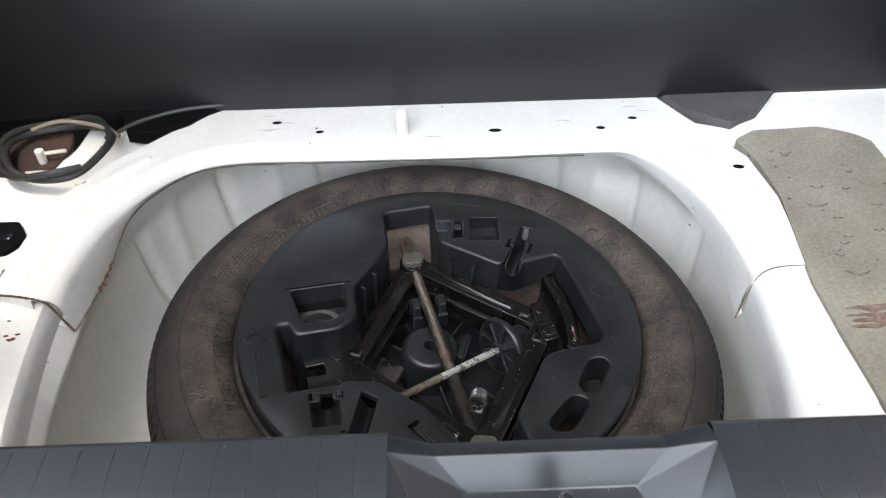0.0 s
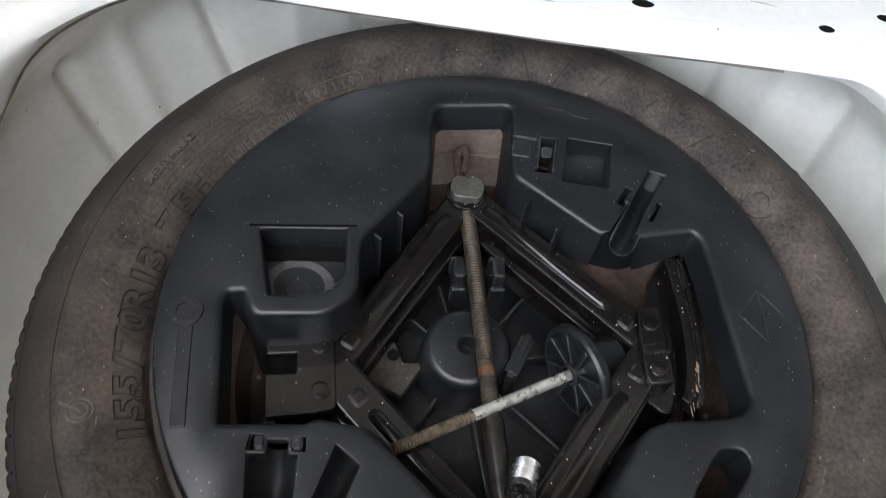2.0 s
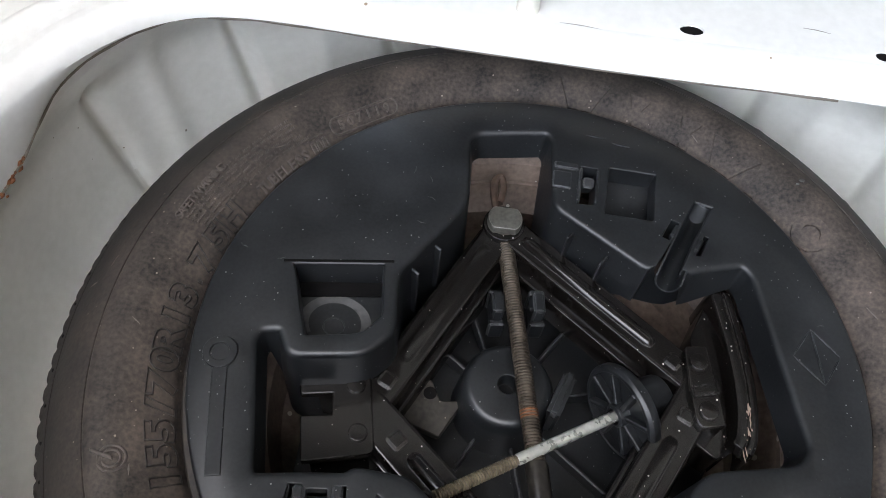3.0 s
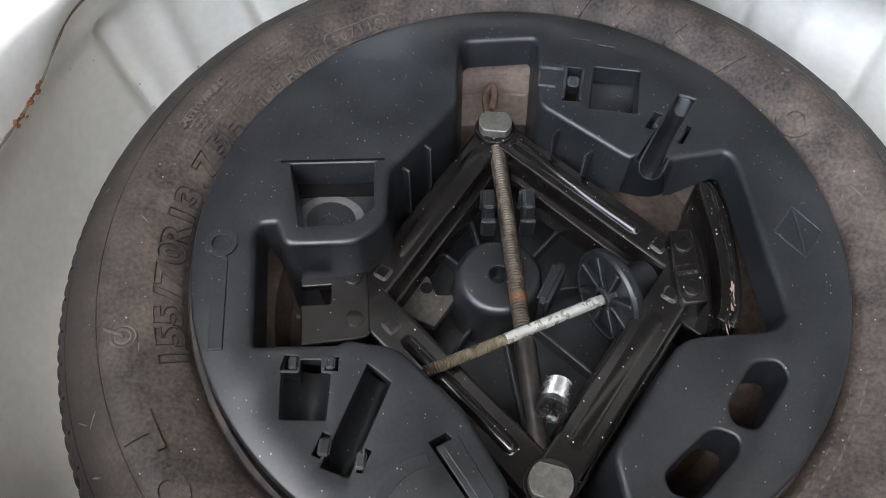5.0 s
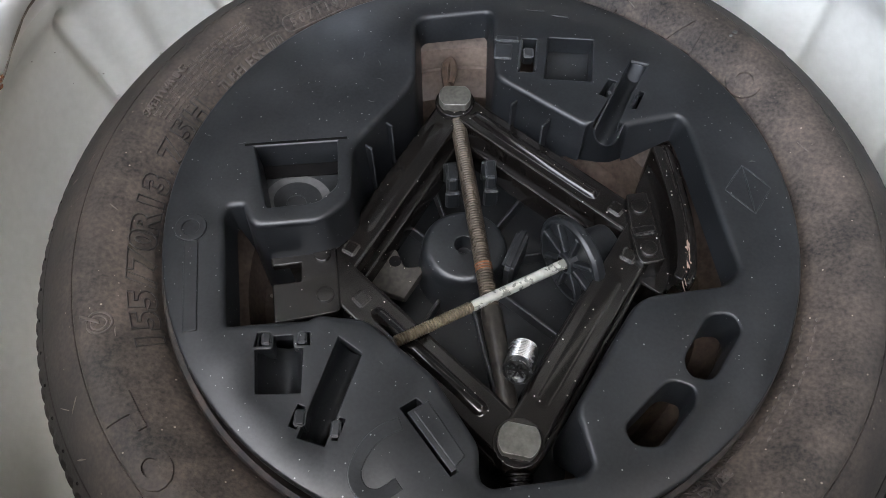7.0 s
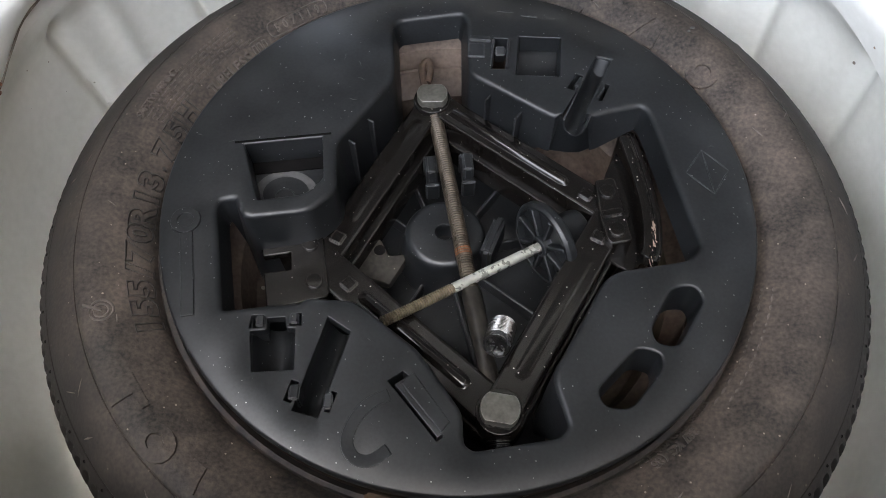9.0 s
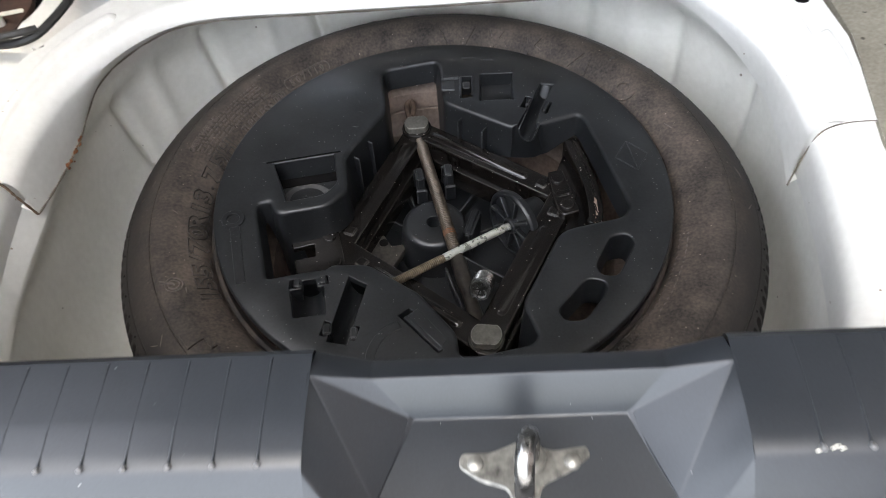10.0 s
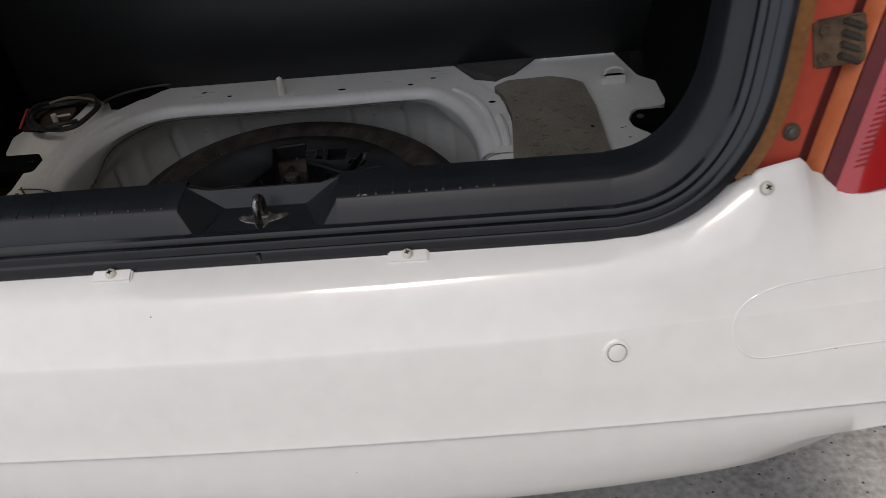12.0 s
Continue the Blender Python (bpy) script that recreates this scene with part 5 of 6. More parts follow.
skirt_top = [(0.0545, 0.0790, -0.003), (0.0628, 0.0785, -0.004), (0.0660, 0.0785, -0.0110), (0.0715, 0.0785, -0.0137), (0.0770, 0.0792, -0.0110), (0.0800, 0.0800, -0.004), (0.0880, 0.0850, -0.003)]
part("trough_skirt", loft([skirt_top, [(x, y - 0.001, -0.040) for x, y, z in skirt_top], [(x, y + 0.004, -0.040) for x, y, z in skirt_top]], False), TRAY_BLACK, tray)
# shallow scooped floor of the box beside it
scoop = []
for k in range(9):
    u = k / 8
    y0, y1 = 0.1095 + 0.0005 * u, 0.1470 + 0.0015 * u
    x = 0.0265 + 0.0315 * u
    scoop.append([(x, y0 + (y1 - y0) * j / 10, -0.0125 - 0.0055 * math.sin(math.pi * (0.15 + 0.75 * j / 10))) for j in range(11)])
part("pocket_floor", loft(scoop, False), TRAY_BLACK, tray)
part("hinge_slot", prism([(-0.1505, 0.0240), (-0.0890, 0.0405), (-0.0886, 0.0390), (-0.1501, 0.0225)], -0.003, 0.0004, 0.0002), CAVITY_SHADE, shell, "narrow black slot")
# A near-black patch on the pocket floor paints the gap's depth as shade.
part("pocket_gap", prism([(-0.1445, 0.0232), (-0.0940, 0.0368), (-0.0915, 0.0262), (-0.1420, 0.0128)], -0.0216, -0.0205, 0.0002), CAVITY_SHADE, shell, "dark gap under the rim")
part("tray_flap", prism([(-0.0132, -0.1262), (0.0128, -0.1508), (0.0168, -0.1442), (-0.0072, -0.1190)], -0.0004, 0.0009, 0.0004), TRAY_BLACK, shell)
# worn ring in the square pocket
scuff = [(-0.114 + 0.0215 * math.cos(t), 0.002 + 0.0185 * math.sin(t)) for t in [radians(-25 + 245 * i / 20) for i in range(21)]]
scuff_bm = loft([[(x, y, -0.0212) for x, y in scuff], [(-0.114 + (x + 0.114) * 0.72, 0.002 + (y - 0.002) * 0.72, -0.0211) for x, y in scuff]], False)
part("centre_mark", bead([(-0.114 + 0.0062 * math.cos(t), 0.000 + 0.0055 * math.sin(t), -0.0212) for t in [2 * math.pi * i / 20 for i in range(21)]], 0.0006, 0.0004), TRAY_BLACK, shell)
part("scuff_ring", scuff_bm, material("scuffed_plastic", (0.035, 0.035, 0.036), (0.09, 0.09, 0.088), 0.6, grain=260, blotch=60, bump=0.4), tray, "pale scuffed ring")
# inner floor, hub, ribs
inner = fillet([(-0.066, 0.085), (-0.020, 0.105), (0.055, 0.062), (0.088, 0.070), (0.128, 0.05), (0.128, -0.01), (0.095, -0.045), (0.072, -0.10), (0.078, -0.13), (0.03, -0.145), (0.012, -0.135), (-0.05, -0.085), (-0.118, -0.09), (-0.125, -0.03), (-0.085, -0.01), (-0.078, 0.03)], 0.01, 3)
part("inner_floor", sheet(inner, [], -0.084), TRAY_BLACK, tray)
hub = part("hub", lathe([(0.0315, -0.084), (0.0285, -0.056), (0.0275, -0.049), (0.0255, -0.0455), (0.022, -0.0440), (0.0065, -0.0440), (0.0058, -0.0450), (0.0055, -0.058), (0.0002, -0.058)], 48, (-0.007, 0.001)), TRAY_BLACK, tray, "round black hub with centre hole")
part("hub_slot", box((0.0035, 0.0005, -0.0437), (0.0085, 0.0050, 0.0012), (0, 0, -6), 0.0003), CAVITY_SHADE, hub)
part("hub_bump", box((0.0262, 0.004, -0.058), (0.0085, 0.032, 0.028), (0, 0, -14), 0.004), TRAY_BLACK, tray)
for a, r0, r1 in ((20, 0.03, 0.10), (62, 0.03, 0.085), (118, 0.03, 0.075), (150, 0.03, 0.08), (205, 0.03, 0.085), (248, 0.03, 0.09), (292, 0.03, 0.11), (330, 0.03, 0.095)):
    ca, sa = math.cos(radians(a)), math.sin(radians(a))
    rbm = box((-0.007 + (r0 + r1) / 2 * ca, 0.001 + (r0 + r1) / 2 * sa, -0.078), (r1 - r0, 0.0022, 0.013), (0, 0, a), 0.0006)
    part("floor_rib", rbm, TRAY_BLACK, tray)
for (x, y), (u, v) in zip(((0.012, 0.0965), (0.034, 0.083), (-0.070, 0.064), (-0.079, 0.044)), ((30, 0), (30, 0), (-62, 0), (-62, 0))):
    part("wall_rib", box((x, y, -0.035), (0.0016, 0.012, 0.05), (0, 0, -u if u > 0 else 62), 0.0004), TRAY_BLACK, tray)
# spring clips
def clip_pair(c, turn, gap=0.020):
    """Two upright jaws facing one another."""
    out = []
    for s in (-1, 1):
        jaw = joined(box((s * gap / 2, 0, 0.006), (0.0075, 0.015, 0.026), edge=0.0015), box((s * (gap / 2 - 0.0025), 0.002, 0.014), (0.0035, 0.010, 0.008), (0, s * 25, 0), 0.0008), box((s * gap / 2, -0.009, -0.002), (0.010, 0.004, 0.018), edge=0.001), box((s * gap / 2, 0.010, 0.002), (0.010, 0.003, 0.022), edge=0.001))
        jaw.transform(pose(*c, 0, 0, turn))
        out.append(jaw)
    return out


for jaw in clip_pair((-0.011, 0.054, -0.055), 14, 0.026):
    part("spring_clip", jaw, TRAY_BLACK, tray)
for x, y, w, l, turn in ((-0.1000, -0.1005, 0.0056, 0.0072, 12), (-0.0812, -0.0962, 0.0054, 0.0072, 12), (-0.0706, -0.1398, 0.0064, 0.0092, 7), (-0.0510, -0.1422, 0.0052, 0.0092, 7), (0.0722, 0.1075, 0.0036, 0.0100, -20), (0.0872, 0.1008, 0.0026, 0.0110, -20)):
    part("spring_clip", joined(box((x, y, -0.0055), (w, l, 0.014), (0, 0, turn), 0.0009), box((x, y, 0.0012), (w * 0.72, l * 0.84, 0.0012), (0, 0, turn), 0.0005)), TRAY_BLACK, tray)
part("spring_clip", joined(box((0.0145, 0.132, -0.006), (0.0075, 0.007, 0.016), (25, 0, 5), 0.001), box((0.0095, 0.126, -0.005), (0.002, 0.026, 0.014), (0, 0, 3), 0.0005), box((0.0205, 0.127, -0.005), (0.002, 0.026, 0.014), (0, 0, 3), 0.0005)), TRAY_BLACK, tray)
part("clip_strap", joined(box((-0.001, 0.1385, 0.0005), (0.016, 0.005, 0.003), (0, 0, 5), 0.001), box((-0.002, 0.127, 0.0005), (0.012, 0.013, 0.002), (0, 0, 5), 0.0008)), TRAY_BLACK, tray)
part("trough_lip", box((0.0889, 0.1340, -0.0006), (0.0125, 0.0022, 0.0030), (28, 0, -7), 0.0007), TRAY_BLACK, tray)
# small pale scratches in the plastic
PALE = material("pale_plastic_scratch", (0.03, 0.03, 0.03), (0.10, 0.10, 0.098), 0.6, grain=300, blotch=60)
nick = random.Random(12)
count = 0
while count < 12:
    a, r = nick.uniform(0, 2 * math.pi), nick.uniform(0.105, 0.180)
    x, y = r * math.cos(a), r * math.sin(a)
    inside = False
    for loop in HOLES_IN_TRAY:
        cross = False
        for (x0, y0), (x1, y1) in zip(loop, loop[1:] + loop[:1]):
            if (y0 > y) != (y1 > y) and x < x0 + (y - y0) / (y1 - y0) * (x1 - x0):
                cross = not cross
        near = min(math.hypot(x - u, y - v) for u, v in loop) < 0.006
        inside = inside or cross or near
    if inside:
        continue
    count += 1
    ln, turn = nick.uniform(0.0008, 0.0034), nick.uniform(0, math.pi)
    dx, dy = ln * math.cos(turn), ln * math.sin(turn)
    bend = nick.uniform(-0.2, 0.2)
    part("scratch", tube([(x - dx, y - dy, 0.0), (x - dy * bend, y + dx * bend, 0.0001), (x + dx, y + dy, 0.0)], [0.00008, nick.uniform(0.00015, 0.0004), 0.00008], 5), PALE, shell)
# raised pictograms


def ribbon(points, w, h):
    """A flat raised band along a line."""
    ps = [Vector(p) for p in points]
    left, right = [], []
    for i, p in enumerate(ps):
        t = (ps[min(i + 1, len(ps) - 1)] - ps[max(i - 1, 0)]).normalized()
        left.append((p.x - t.y * w / 2, p.y + t.x * w / 2))
        right.append((p.x + t.y * w / 2, p.y - t.x * w / 2))
    return prism(left + right[::-1], -0.0005, h, 0.0003)


part("wrench_mark", joined(lathe([(0.0050, -0.0005), (0.0053, 0.0011), (0.0092, 0.0011), (0.0096, -0.0005)], 28, (-0.1640, -0.0400)), ribbon([(-0.1608, -0.0487), (-0.152, -0.076), (-0.1430, -0.1035)], 0.0078, 0.0010)), TRAY_BLACK, tray, "raised spanner pictogram")
part("hook_mark", ribbon(spline([(-0.0185, -0.1335, 0), (-0.0275, -0.1395, 0), (-0.0340, -0.1490, 0), (-0.0365, -0.1620, 0), (-0.0310, -0.1705, 0), (-0.0220, -0.1710, 0), (-0.0135, -0.1635, 0)], 6), 0.0070, 0.0007), TRAY_BLACK, tray, "raised hook pictogram")
tri = [(0.155, 0.061), (0.172, 0.047), (0.163, 0.027), (0.145, 0.041)]
part("triangle_mark", joined(*[bead([(a[0] + (b[0] - a[0]) * k / 6, a[1] + (b[1] - a[1]) * k / 6, 0) for k in range(7)], 0.0007, 0.0007) for a, b in zip(tri + [tri[0]], tri[1:] + [tri[0], tri[2]])]), TRAY_BLACK, tray, "raised warning triangle pictogram")
for a, b in (((0.008, 0.1685), (0.021, 0.1695)), ((0.026, 0.1665), (0.038, 0.1665))):
    part("dash_mark", bead([(a[0] + (b[0] - a[0]) * k / 5, a[1] + (b[1] - a[1]) * k / 5, 0) for k in range(6)], 0.0012, 0.0008), TRAY_BLACK, tray)

# ---- scissor jack ----
T, B, L, Rr = (-0.0298, 0.0965), (0.043, -0.1275), (-0.080, -0.044), (0.103, 0.019)
jack = thing("scissor_jack", TRAY, (0.01, -0.012, -0.06), "black painted scissor jack folded open on the tool tray", "car jack")


def sunk(bm):
    """The jack lies below the rim of the tray, lowest at its head plate: carries a piece drawn near the rim's level down and forward."""
    for v in bm.verts:
        drop = 0.0108 - 0.062 * v.co.x
        v.co += (v.co - Vector((0.015, -0.25, 0.40))) * (drop / (0.40 - v.co.z))
    return bm


def arm(a, b, w, z, r0=0.034, r1=0.022, rise=0.0026, stud=0.0):
    """A pressed channel arm: turned-down flanges, a long raised rib between r0 and r1 from its ends, a square stud."""
    a, b = Vector((*a, 0)), Vector((*b, 0))
    Ln = (b - a).length
    e0, e1 = -0.009, Ln + 0.009
    st = [(e0, 0.35, 0), (e0 + 0.002, 0.68, 0), (e0 + 0.006, 0.92, 0), (e0 + 0.012, 1, 0), (r0 - 0.0012, 1, 0), (r0, 1, 0), (r0 + 0.0015, 1, 0.5), (r0 + 0.004, 1, 1), (Ln - r1 - 0.004, 1, 1), (Ln - r1 - 0.0015, 1, 0.5), (Ln - r1, 1, 0), (Ln - r1 + 0.0012, 1, 0),
          (e1 - 0.012, 1, 0), (e1 - 0.006, 0.92, 0), (e1 - 0.002, 0.68, 0), (e1, 0.35, 0)]
    loops = []
    for s, f, up in st:
        h, k = w / 2 * f, 0.6 + 0.4 * up
        loops.append([(s, -h, -0.020), (s, -h, -0.0016), (s, -h + 0.0006, -0.0004), (s, -h + 0.0016, 0), (s, -h + 0.0024, 0), (s, -0.0052 * k, 0), (s, -0.0044 * k, 0), (s, -0.0036 * k, rise * up * 0.45), (s, -0.0020 * k, rise * up * 0.9), (s, 0, rise * up), (s, 0.0020 * k, rise * up * 0.9),
                      (s, 0.0036 * k, rise * up * 0.45), (s, 0.0044 * k, 0), (s, 0.0052 * k, 0), (s, h - 0.0024, 0), (s, h - 0.0016, 0), (s, h - 0.0006, -0.0004), (s, h, -0.0016), (s, h, -0.020)])
    bm = loft(loops, False)
    if stud:
        bm = joined(bm, box((stud, 0, 0.0), (0.0088, 0.0088, 0.0030), (0, 0, 0), 0.0009))
    bm.transform(Matrix.Translation((a.x, a.y, z)) @ Matrix.Rotation(math.atan2((b - a).y, (b - a).x), 4, "Z"))
    return bm


part("arm", sunk(arm(L, T, 0.0205, -0.0225, 0.034, 0.020, 0.0005, 0.0195)), JACK_BLACK, jack)
part("arm", sunk(arm(Rr, T, 0.0205, -0.0210, 0.036, 0.016, 0.0030, 0.0215)), JACK_BLACK, jack)
part("arm", sunk(arm(L, B, 0.0245, -0.0220, 0.036, 0.024, 0.0026, 0.0250)), JACK_BLACK, jack)
part("arm", sunk(arm(Rr, B, 0.0230, -0.0200, 0.040, 0.024, 0.0008, 0.0235)), JACK_BLACK, jack)
# lower skins of the pair of arms, seen inside the rhombus
for a, b, z in ((T, L, -0.037), (T, Rr, -0.037), (L, B, -0.037), (B, Rr, -0.037)):
    part("lower_arm", sunk(arm(a, b, 0.029, z)), JACK_BLACK, jack)
for c, r, z, turn in (((*T,), 0.0104, -0.0140, 8), ((*B,), 0.0110, -0.0130, -2)):
    hexa = []
    for i in range(36):
        t = 2 * math.pi * i / 36
        hexa.append((r * 1.06 * math.cos(t), max(-r * 0.80, min(r * 0.80, r * 1.06 * math.sin(t)))))
    nb = loft([[(x, y, z - 0.008) for x, y in hexa], [(x, y, z - 0.0008) for x, y in hexa], [(x * 0.95, y * 0.95, z) for x, y in hexa]], True, True)
    nb.transform(Matrix.Translation((c[0], c[1], 0)) @ Matrix.Rotation(radians(turn), 4, "Z"))
    part("trunnion_head", sunk(nb), NUT, jack, "flat-sided dull metal trunnion head")
    part("trunnion_ring", sunk(lathe([(r * 1.28, z - 0.030), (r * 1.28, z - 0.0068), (r * 1.24, z - 0.0060), (r * 0.9, z - 0.0058)], 32, c)), JACK_BLACK, jack)
# head plate with its notch and rivets
plate_poly = [(-0.1222, -0.0357), (-0.0878, -0.0235), (-0.0830, -0.0262), (-0.0765, -0.0457), (-0.0696, -0.0674), (-0.0721, -0.0702), (-0.1054, -0.0832), (-0.1136, -0.0587), (-0.0971, -0.0539), (-0.1003, -0.0419), (-0.1169, -0.0474)]
head_plate = part("head_plate", sunk(prism(fillet(plate_poly, [0.002, 0.002, 0.002, 0.0005, 0.002, 0.002, 0.0015, 0.0015, 0.0008, 0.0008, 0.001], 3), -0.0250, -0.0200, 0.0007)), JACK_BLACK, jack, "black notched head plate")
part("head_block", sunk(prism([(-0.116, -0.040), (-0.083, -0.029), (-0.073, -0.066), (-0.103, -0.078), (-0.108, -0.062), (-0.092, -0.058), (-0.096, -0.040)], -0.062, -0.0252, 0.0010)), JACK_BLACK, head_plate)
for x, y in ((-0.0892, -0.0342), (-0.0806, -0.0602)):
    part("rivet", sunk(lathe([(0.0052, -0.0202), (0.0052, -0.0190), (0.0048, -0.0185), (0.0036, -0.0184), (0.0002, -0.0184)], 24, (x, y))), JACK_BLACK, head_plate)
# swivel link at the other corner and the standing foot
link = part("link_plate", sunk(prism(fillet([(0.0888, 0.0384), (0.1016, 0.0426), (0.1077, 0.0221), (0.1152, -0.0047), (0.1019, -0.0096), (0.0978, -0.0052), (0.0935, 0.0115)], [0.002, 0.002, 0.0005, 0.002, 0.002, 0.002, 0.0005], 3), -0.046, -0.0155, 0.0008)), JACK_BLACK, jack)
for x, y in ((0.0972, 0.0302), (0.1046, 0.0014)):
    part("rivet", sunk(lathe([(0.0056, -0.0157), (0.0056, -0.0144), (0.0051, -0.0138), (0.0002, -0.0136)], 24, (x, y))), JACK_BLACK, link)
part("link_bridge", sunk(box((0.1012, 0.0130, -0.0146), (0.0150, 0.0066, 0.0036), (0, 0, 20), 0.0014)), JACK_BLACK, link)
foot_line = spline([(0.1090, 0.0905, 0), (0.1165, 0.068, 0), (0.1245, 0.040, 0), (0.1290, 0.015, 0), (0.1295, -0.006, 0), (0.1255, -0.0165, 0)], 5)
foot_loops = []
for i, p in enumerate(foot_line):
    t = (foot_line[min(i + 1, len(foot_line) - 1)] - foot_line[max(i - 1, 0)]).normalized()
    n2 = Vector((-t.y, t.x, 0))
    end = min(1.0, 0.55 + 0.25 * min(i, len(foot_line) - 1 - i))
    foot_loops.append([p + n2 * dx * end + Vector((0, 0, -0.0205 - 0.012 * (1 - end) + dz)) for dx, dz in ((-0.0075, -0.040), (-0.0075, -0.003), (-0.0064, -0.0008), (-0.0040, 0.0), (-0.0010, -0.0003), (-0.0004, -0.0016), (0.0004, -0.0016), (0.0010, -0.0003),
                      (0.0036, 0.0), (0.0052, -0.0008), (0.0060, -0.0030), (0.0062, -0.042))])
foot = part("foot", sunk(loft(foot_loops, False)), JACK_BLACK, jack, "pressed black foot plate with worn edge")
part("foot_web", sunk(prism(fillet([(0.098, 0.058), (0.107, 0.088), (0.118, 0.062), (0.125, 0.030), (0.127, -0.004), (0.118, -0.018), (0.103, -0.010)], 0.003, 2), -0.062, -0.036, 0.001)), JACK_BLACK, foot)
BARE = material("bare_worn_metal", (0.16, 0.10, 0.07), (0.42, 0.31, 0.25), 0.5, metal=0.3, grain=300, blotch=90)
scratch = random.Random(9)
for k in range(16):
    u = scratch.random()
    x = 0.1262 + 0.0062 * scratch.random() * (1 - 0.4 * u)
    y = 0.0160 - 0.030 * u
    ln = scratch.uniform(0.003, 0.008)
    part("paint_scratch", sunk(tube([(x, y, -0.0213), (x + 0.0006, y - ln * 0.5, -0.0210), (x + scratch.uniform(0.0, 0.002), y - ln, -0.0214)], [0.0002, scratch.uniform(0.0003, 0.0008), 0.0002], 5)), BARE, foot, "paint scraped to bare metal")
# leading screw, sleeve and eye
dirn = (Vector((0.034, -0.097, -0.032)) - Vector((-0.022, 0.079, -0.032))).normalized()
s0 = Vector((-0.0287, 0.0995, -0.0385))
part("lead_screw", thread(s0, s0 + dirn * 0.152, 0.0055, 0.0019, 0.0006), SCREW, jack, "dirty threaded lead screw")
part("rust_band", thread(s0 + dirn * 0.119, s0 + dirn * 0.125, 0.00562, 0.0019, 0.0006), RUST, jack, "orange rust on the thread")
sleeve_line = [s0 + dirn * d for d in (0.150, 0.153, 0.170, 0.190, 0.205, 0.215)]
part("screw_sleeve", tube(sleeve_line, [0.0060, 0.0068, 0.0066, 0.0056, 0.0060, 0.0062], 16), material("greasy_worn_steel", (0.006, 0.0055, 0.005), (0.052, 0.045, 0.037), 0.35, metal=0.4, grain=300, blotch=110, bump=0.4), jack, "greasy dark sleeve")
part("screw_end", sunk(thread(Vector((0.043, -0.128, -0.034)), Vector((0.0475, -0.150, -0.036)), 0.0085, 0.003, 0.001)), JACK_BLACK, jack)
part("crank_eye", tube(spline([(-0.034, 0.110, -0.038), (-0.0405, 0.125, -0.037), (-0.0440, 0.139, -0.036), (-0.0405, 0.145, -0.035), (-0.0370, 0.137, -0.036), (-0.0375, 0.125, -0.037)], 5), 0.0027, 8), material("dark_rusty_eye", (0.03, 0.020, 0.015), (0.10, 0.065, 0.046), 0.6, metal=0.2, grain=240, blotch=60), jack, "rusty crank eye")

# ---- loose hardware on the tray ----
hold = thing("hold_down_bolt", TRAY, (0.058, 0.0, -0.05), "threaded steel hold-down bolt with black plastic handwheel, laid across the jack", "bolt")
pa, pb = Vector((-0.0345, -0.0795, -0.0265)), Vector((0.0607, -0.0012, -0.0415))
mid = pa.lerp(pb, 0.42)
part("threaded_end", thread(pa, mid, 0.0036, 0.0017, 0.0007), material("rusty_thread", (0.024, 0.018, 0.012), (0.22, 0.175, 0.12), 0.45, metal=0.4, grain=260, blotch=90, bump=0.3), hold, "rust-tinged threaded end")
part("shank", rod(mid, pb, 0.0034), material("bright_worn_steel", (0.34, 0.34, 0.29), (0.68, 0.69, 0.63), 0.28, metal=0.6, grain=300, blotch=110, bump=0.4), hold, "worn bright shank")
ax = along(pb, pb + (pb - pa))
def handwheel_piece(b):
    b.transform(ax)
    return b
wheel_bm = lathe([(0.0268, -0.002), (0.0290, -0.0018), (0.0305, 0.0), (0.0305, 0.004), (0.0290, 0.006), (0.0270, 0.006), (0.0268, -0.002)], 48)
part("handwheel_rim", handwheel_piece(wheel_bm), TRAY_BLACK, hold, "black plastic handwheel rim")
part("handwheel_disc", handwheel_piece(lathe([(0.0270, 0.003), (0.008, 0.002), (0.007, -0.004), (0.0052, -0.005), (0.0050, 0.0)], 32)), TRAY_BLACK, hold)
for k in range(8):
    b = box((0.0168, 0, 0.000), (0.019, 0.0030, 0.005), edge=0.0004)
    b.transform(Matrix.Rotation(radians(45 * k), 4, "Z"))
    part("handwheel_spoke", handwheel_piece(b), TRAY_BLACK, hold)
part("handwheel_neck", handwheel_piece(lathe([(0.016, 0.010), (0.014, 0.030), (0.001, 0.030)], 24)), TRAY_BLACK, hold)

cap = thing("wheel_nut_adapter", TRAY, (0.038, -0.078, -0.034), "small knurled chrome adapter resting beside the jack screw", "adapter")
c0, c1 = Vector((0.0397, -0.0715, -0.0270)), Vector((0.0370, -0.0900, -0.0150))
Lc = (c1 - c0).length
prof = [(0.0002, 0.0)]
z = 0.0
while z < Lc * 0.86:
    prof += [(0.0080, z), (0.0088, z + 0.0005), (0.0088, z + 0.0010)]
    z += 0.0016
prof += [(0.0085, z), (0.0085, Lc - 0.0008), (0.0079, Lc), (0.0066, Lc), (0.0063, Lc - 0.0025), (0.0002, Lc - 0.0030)]
cb = lathe(prof, 28)
cb.transform(along(c0, c1))
body = part("knurled_body", cb, CHROME, cap)
face = joined(*[box((0, 0, Lc - 0.0026), (0.0115, 0.0010, 0.0012), (0, 0, a), 0) for a in (15, 75, 135)])
face.transform(along(c0, c1))
part("face_pattern", face, CAVITY_SHADE, body)
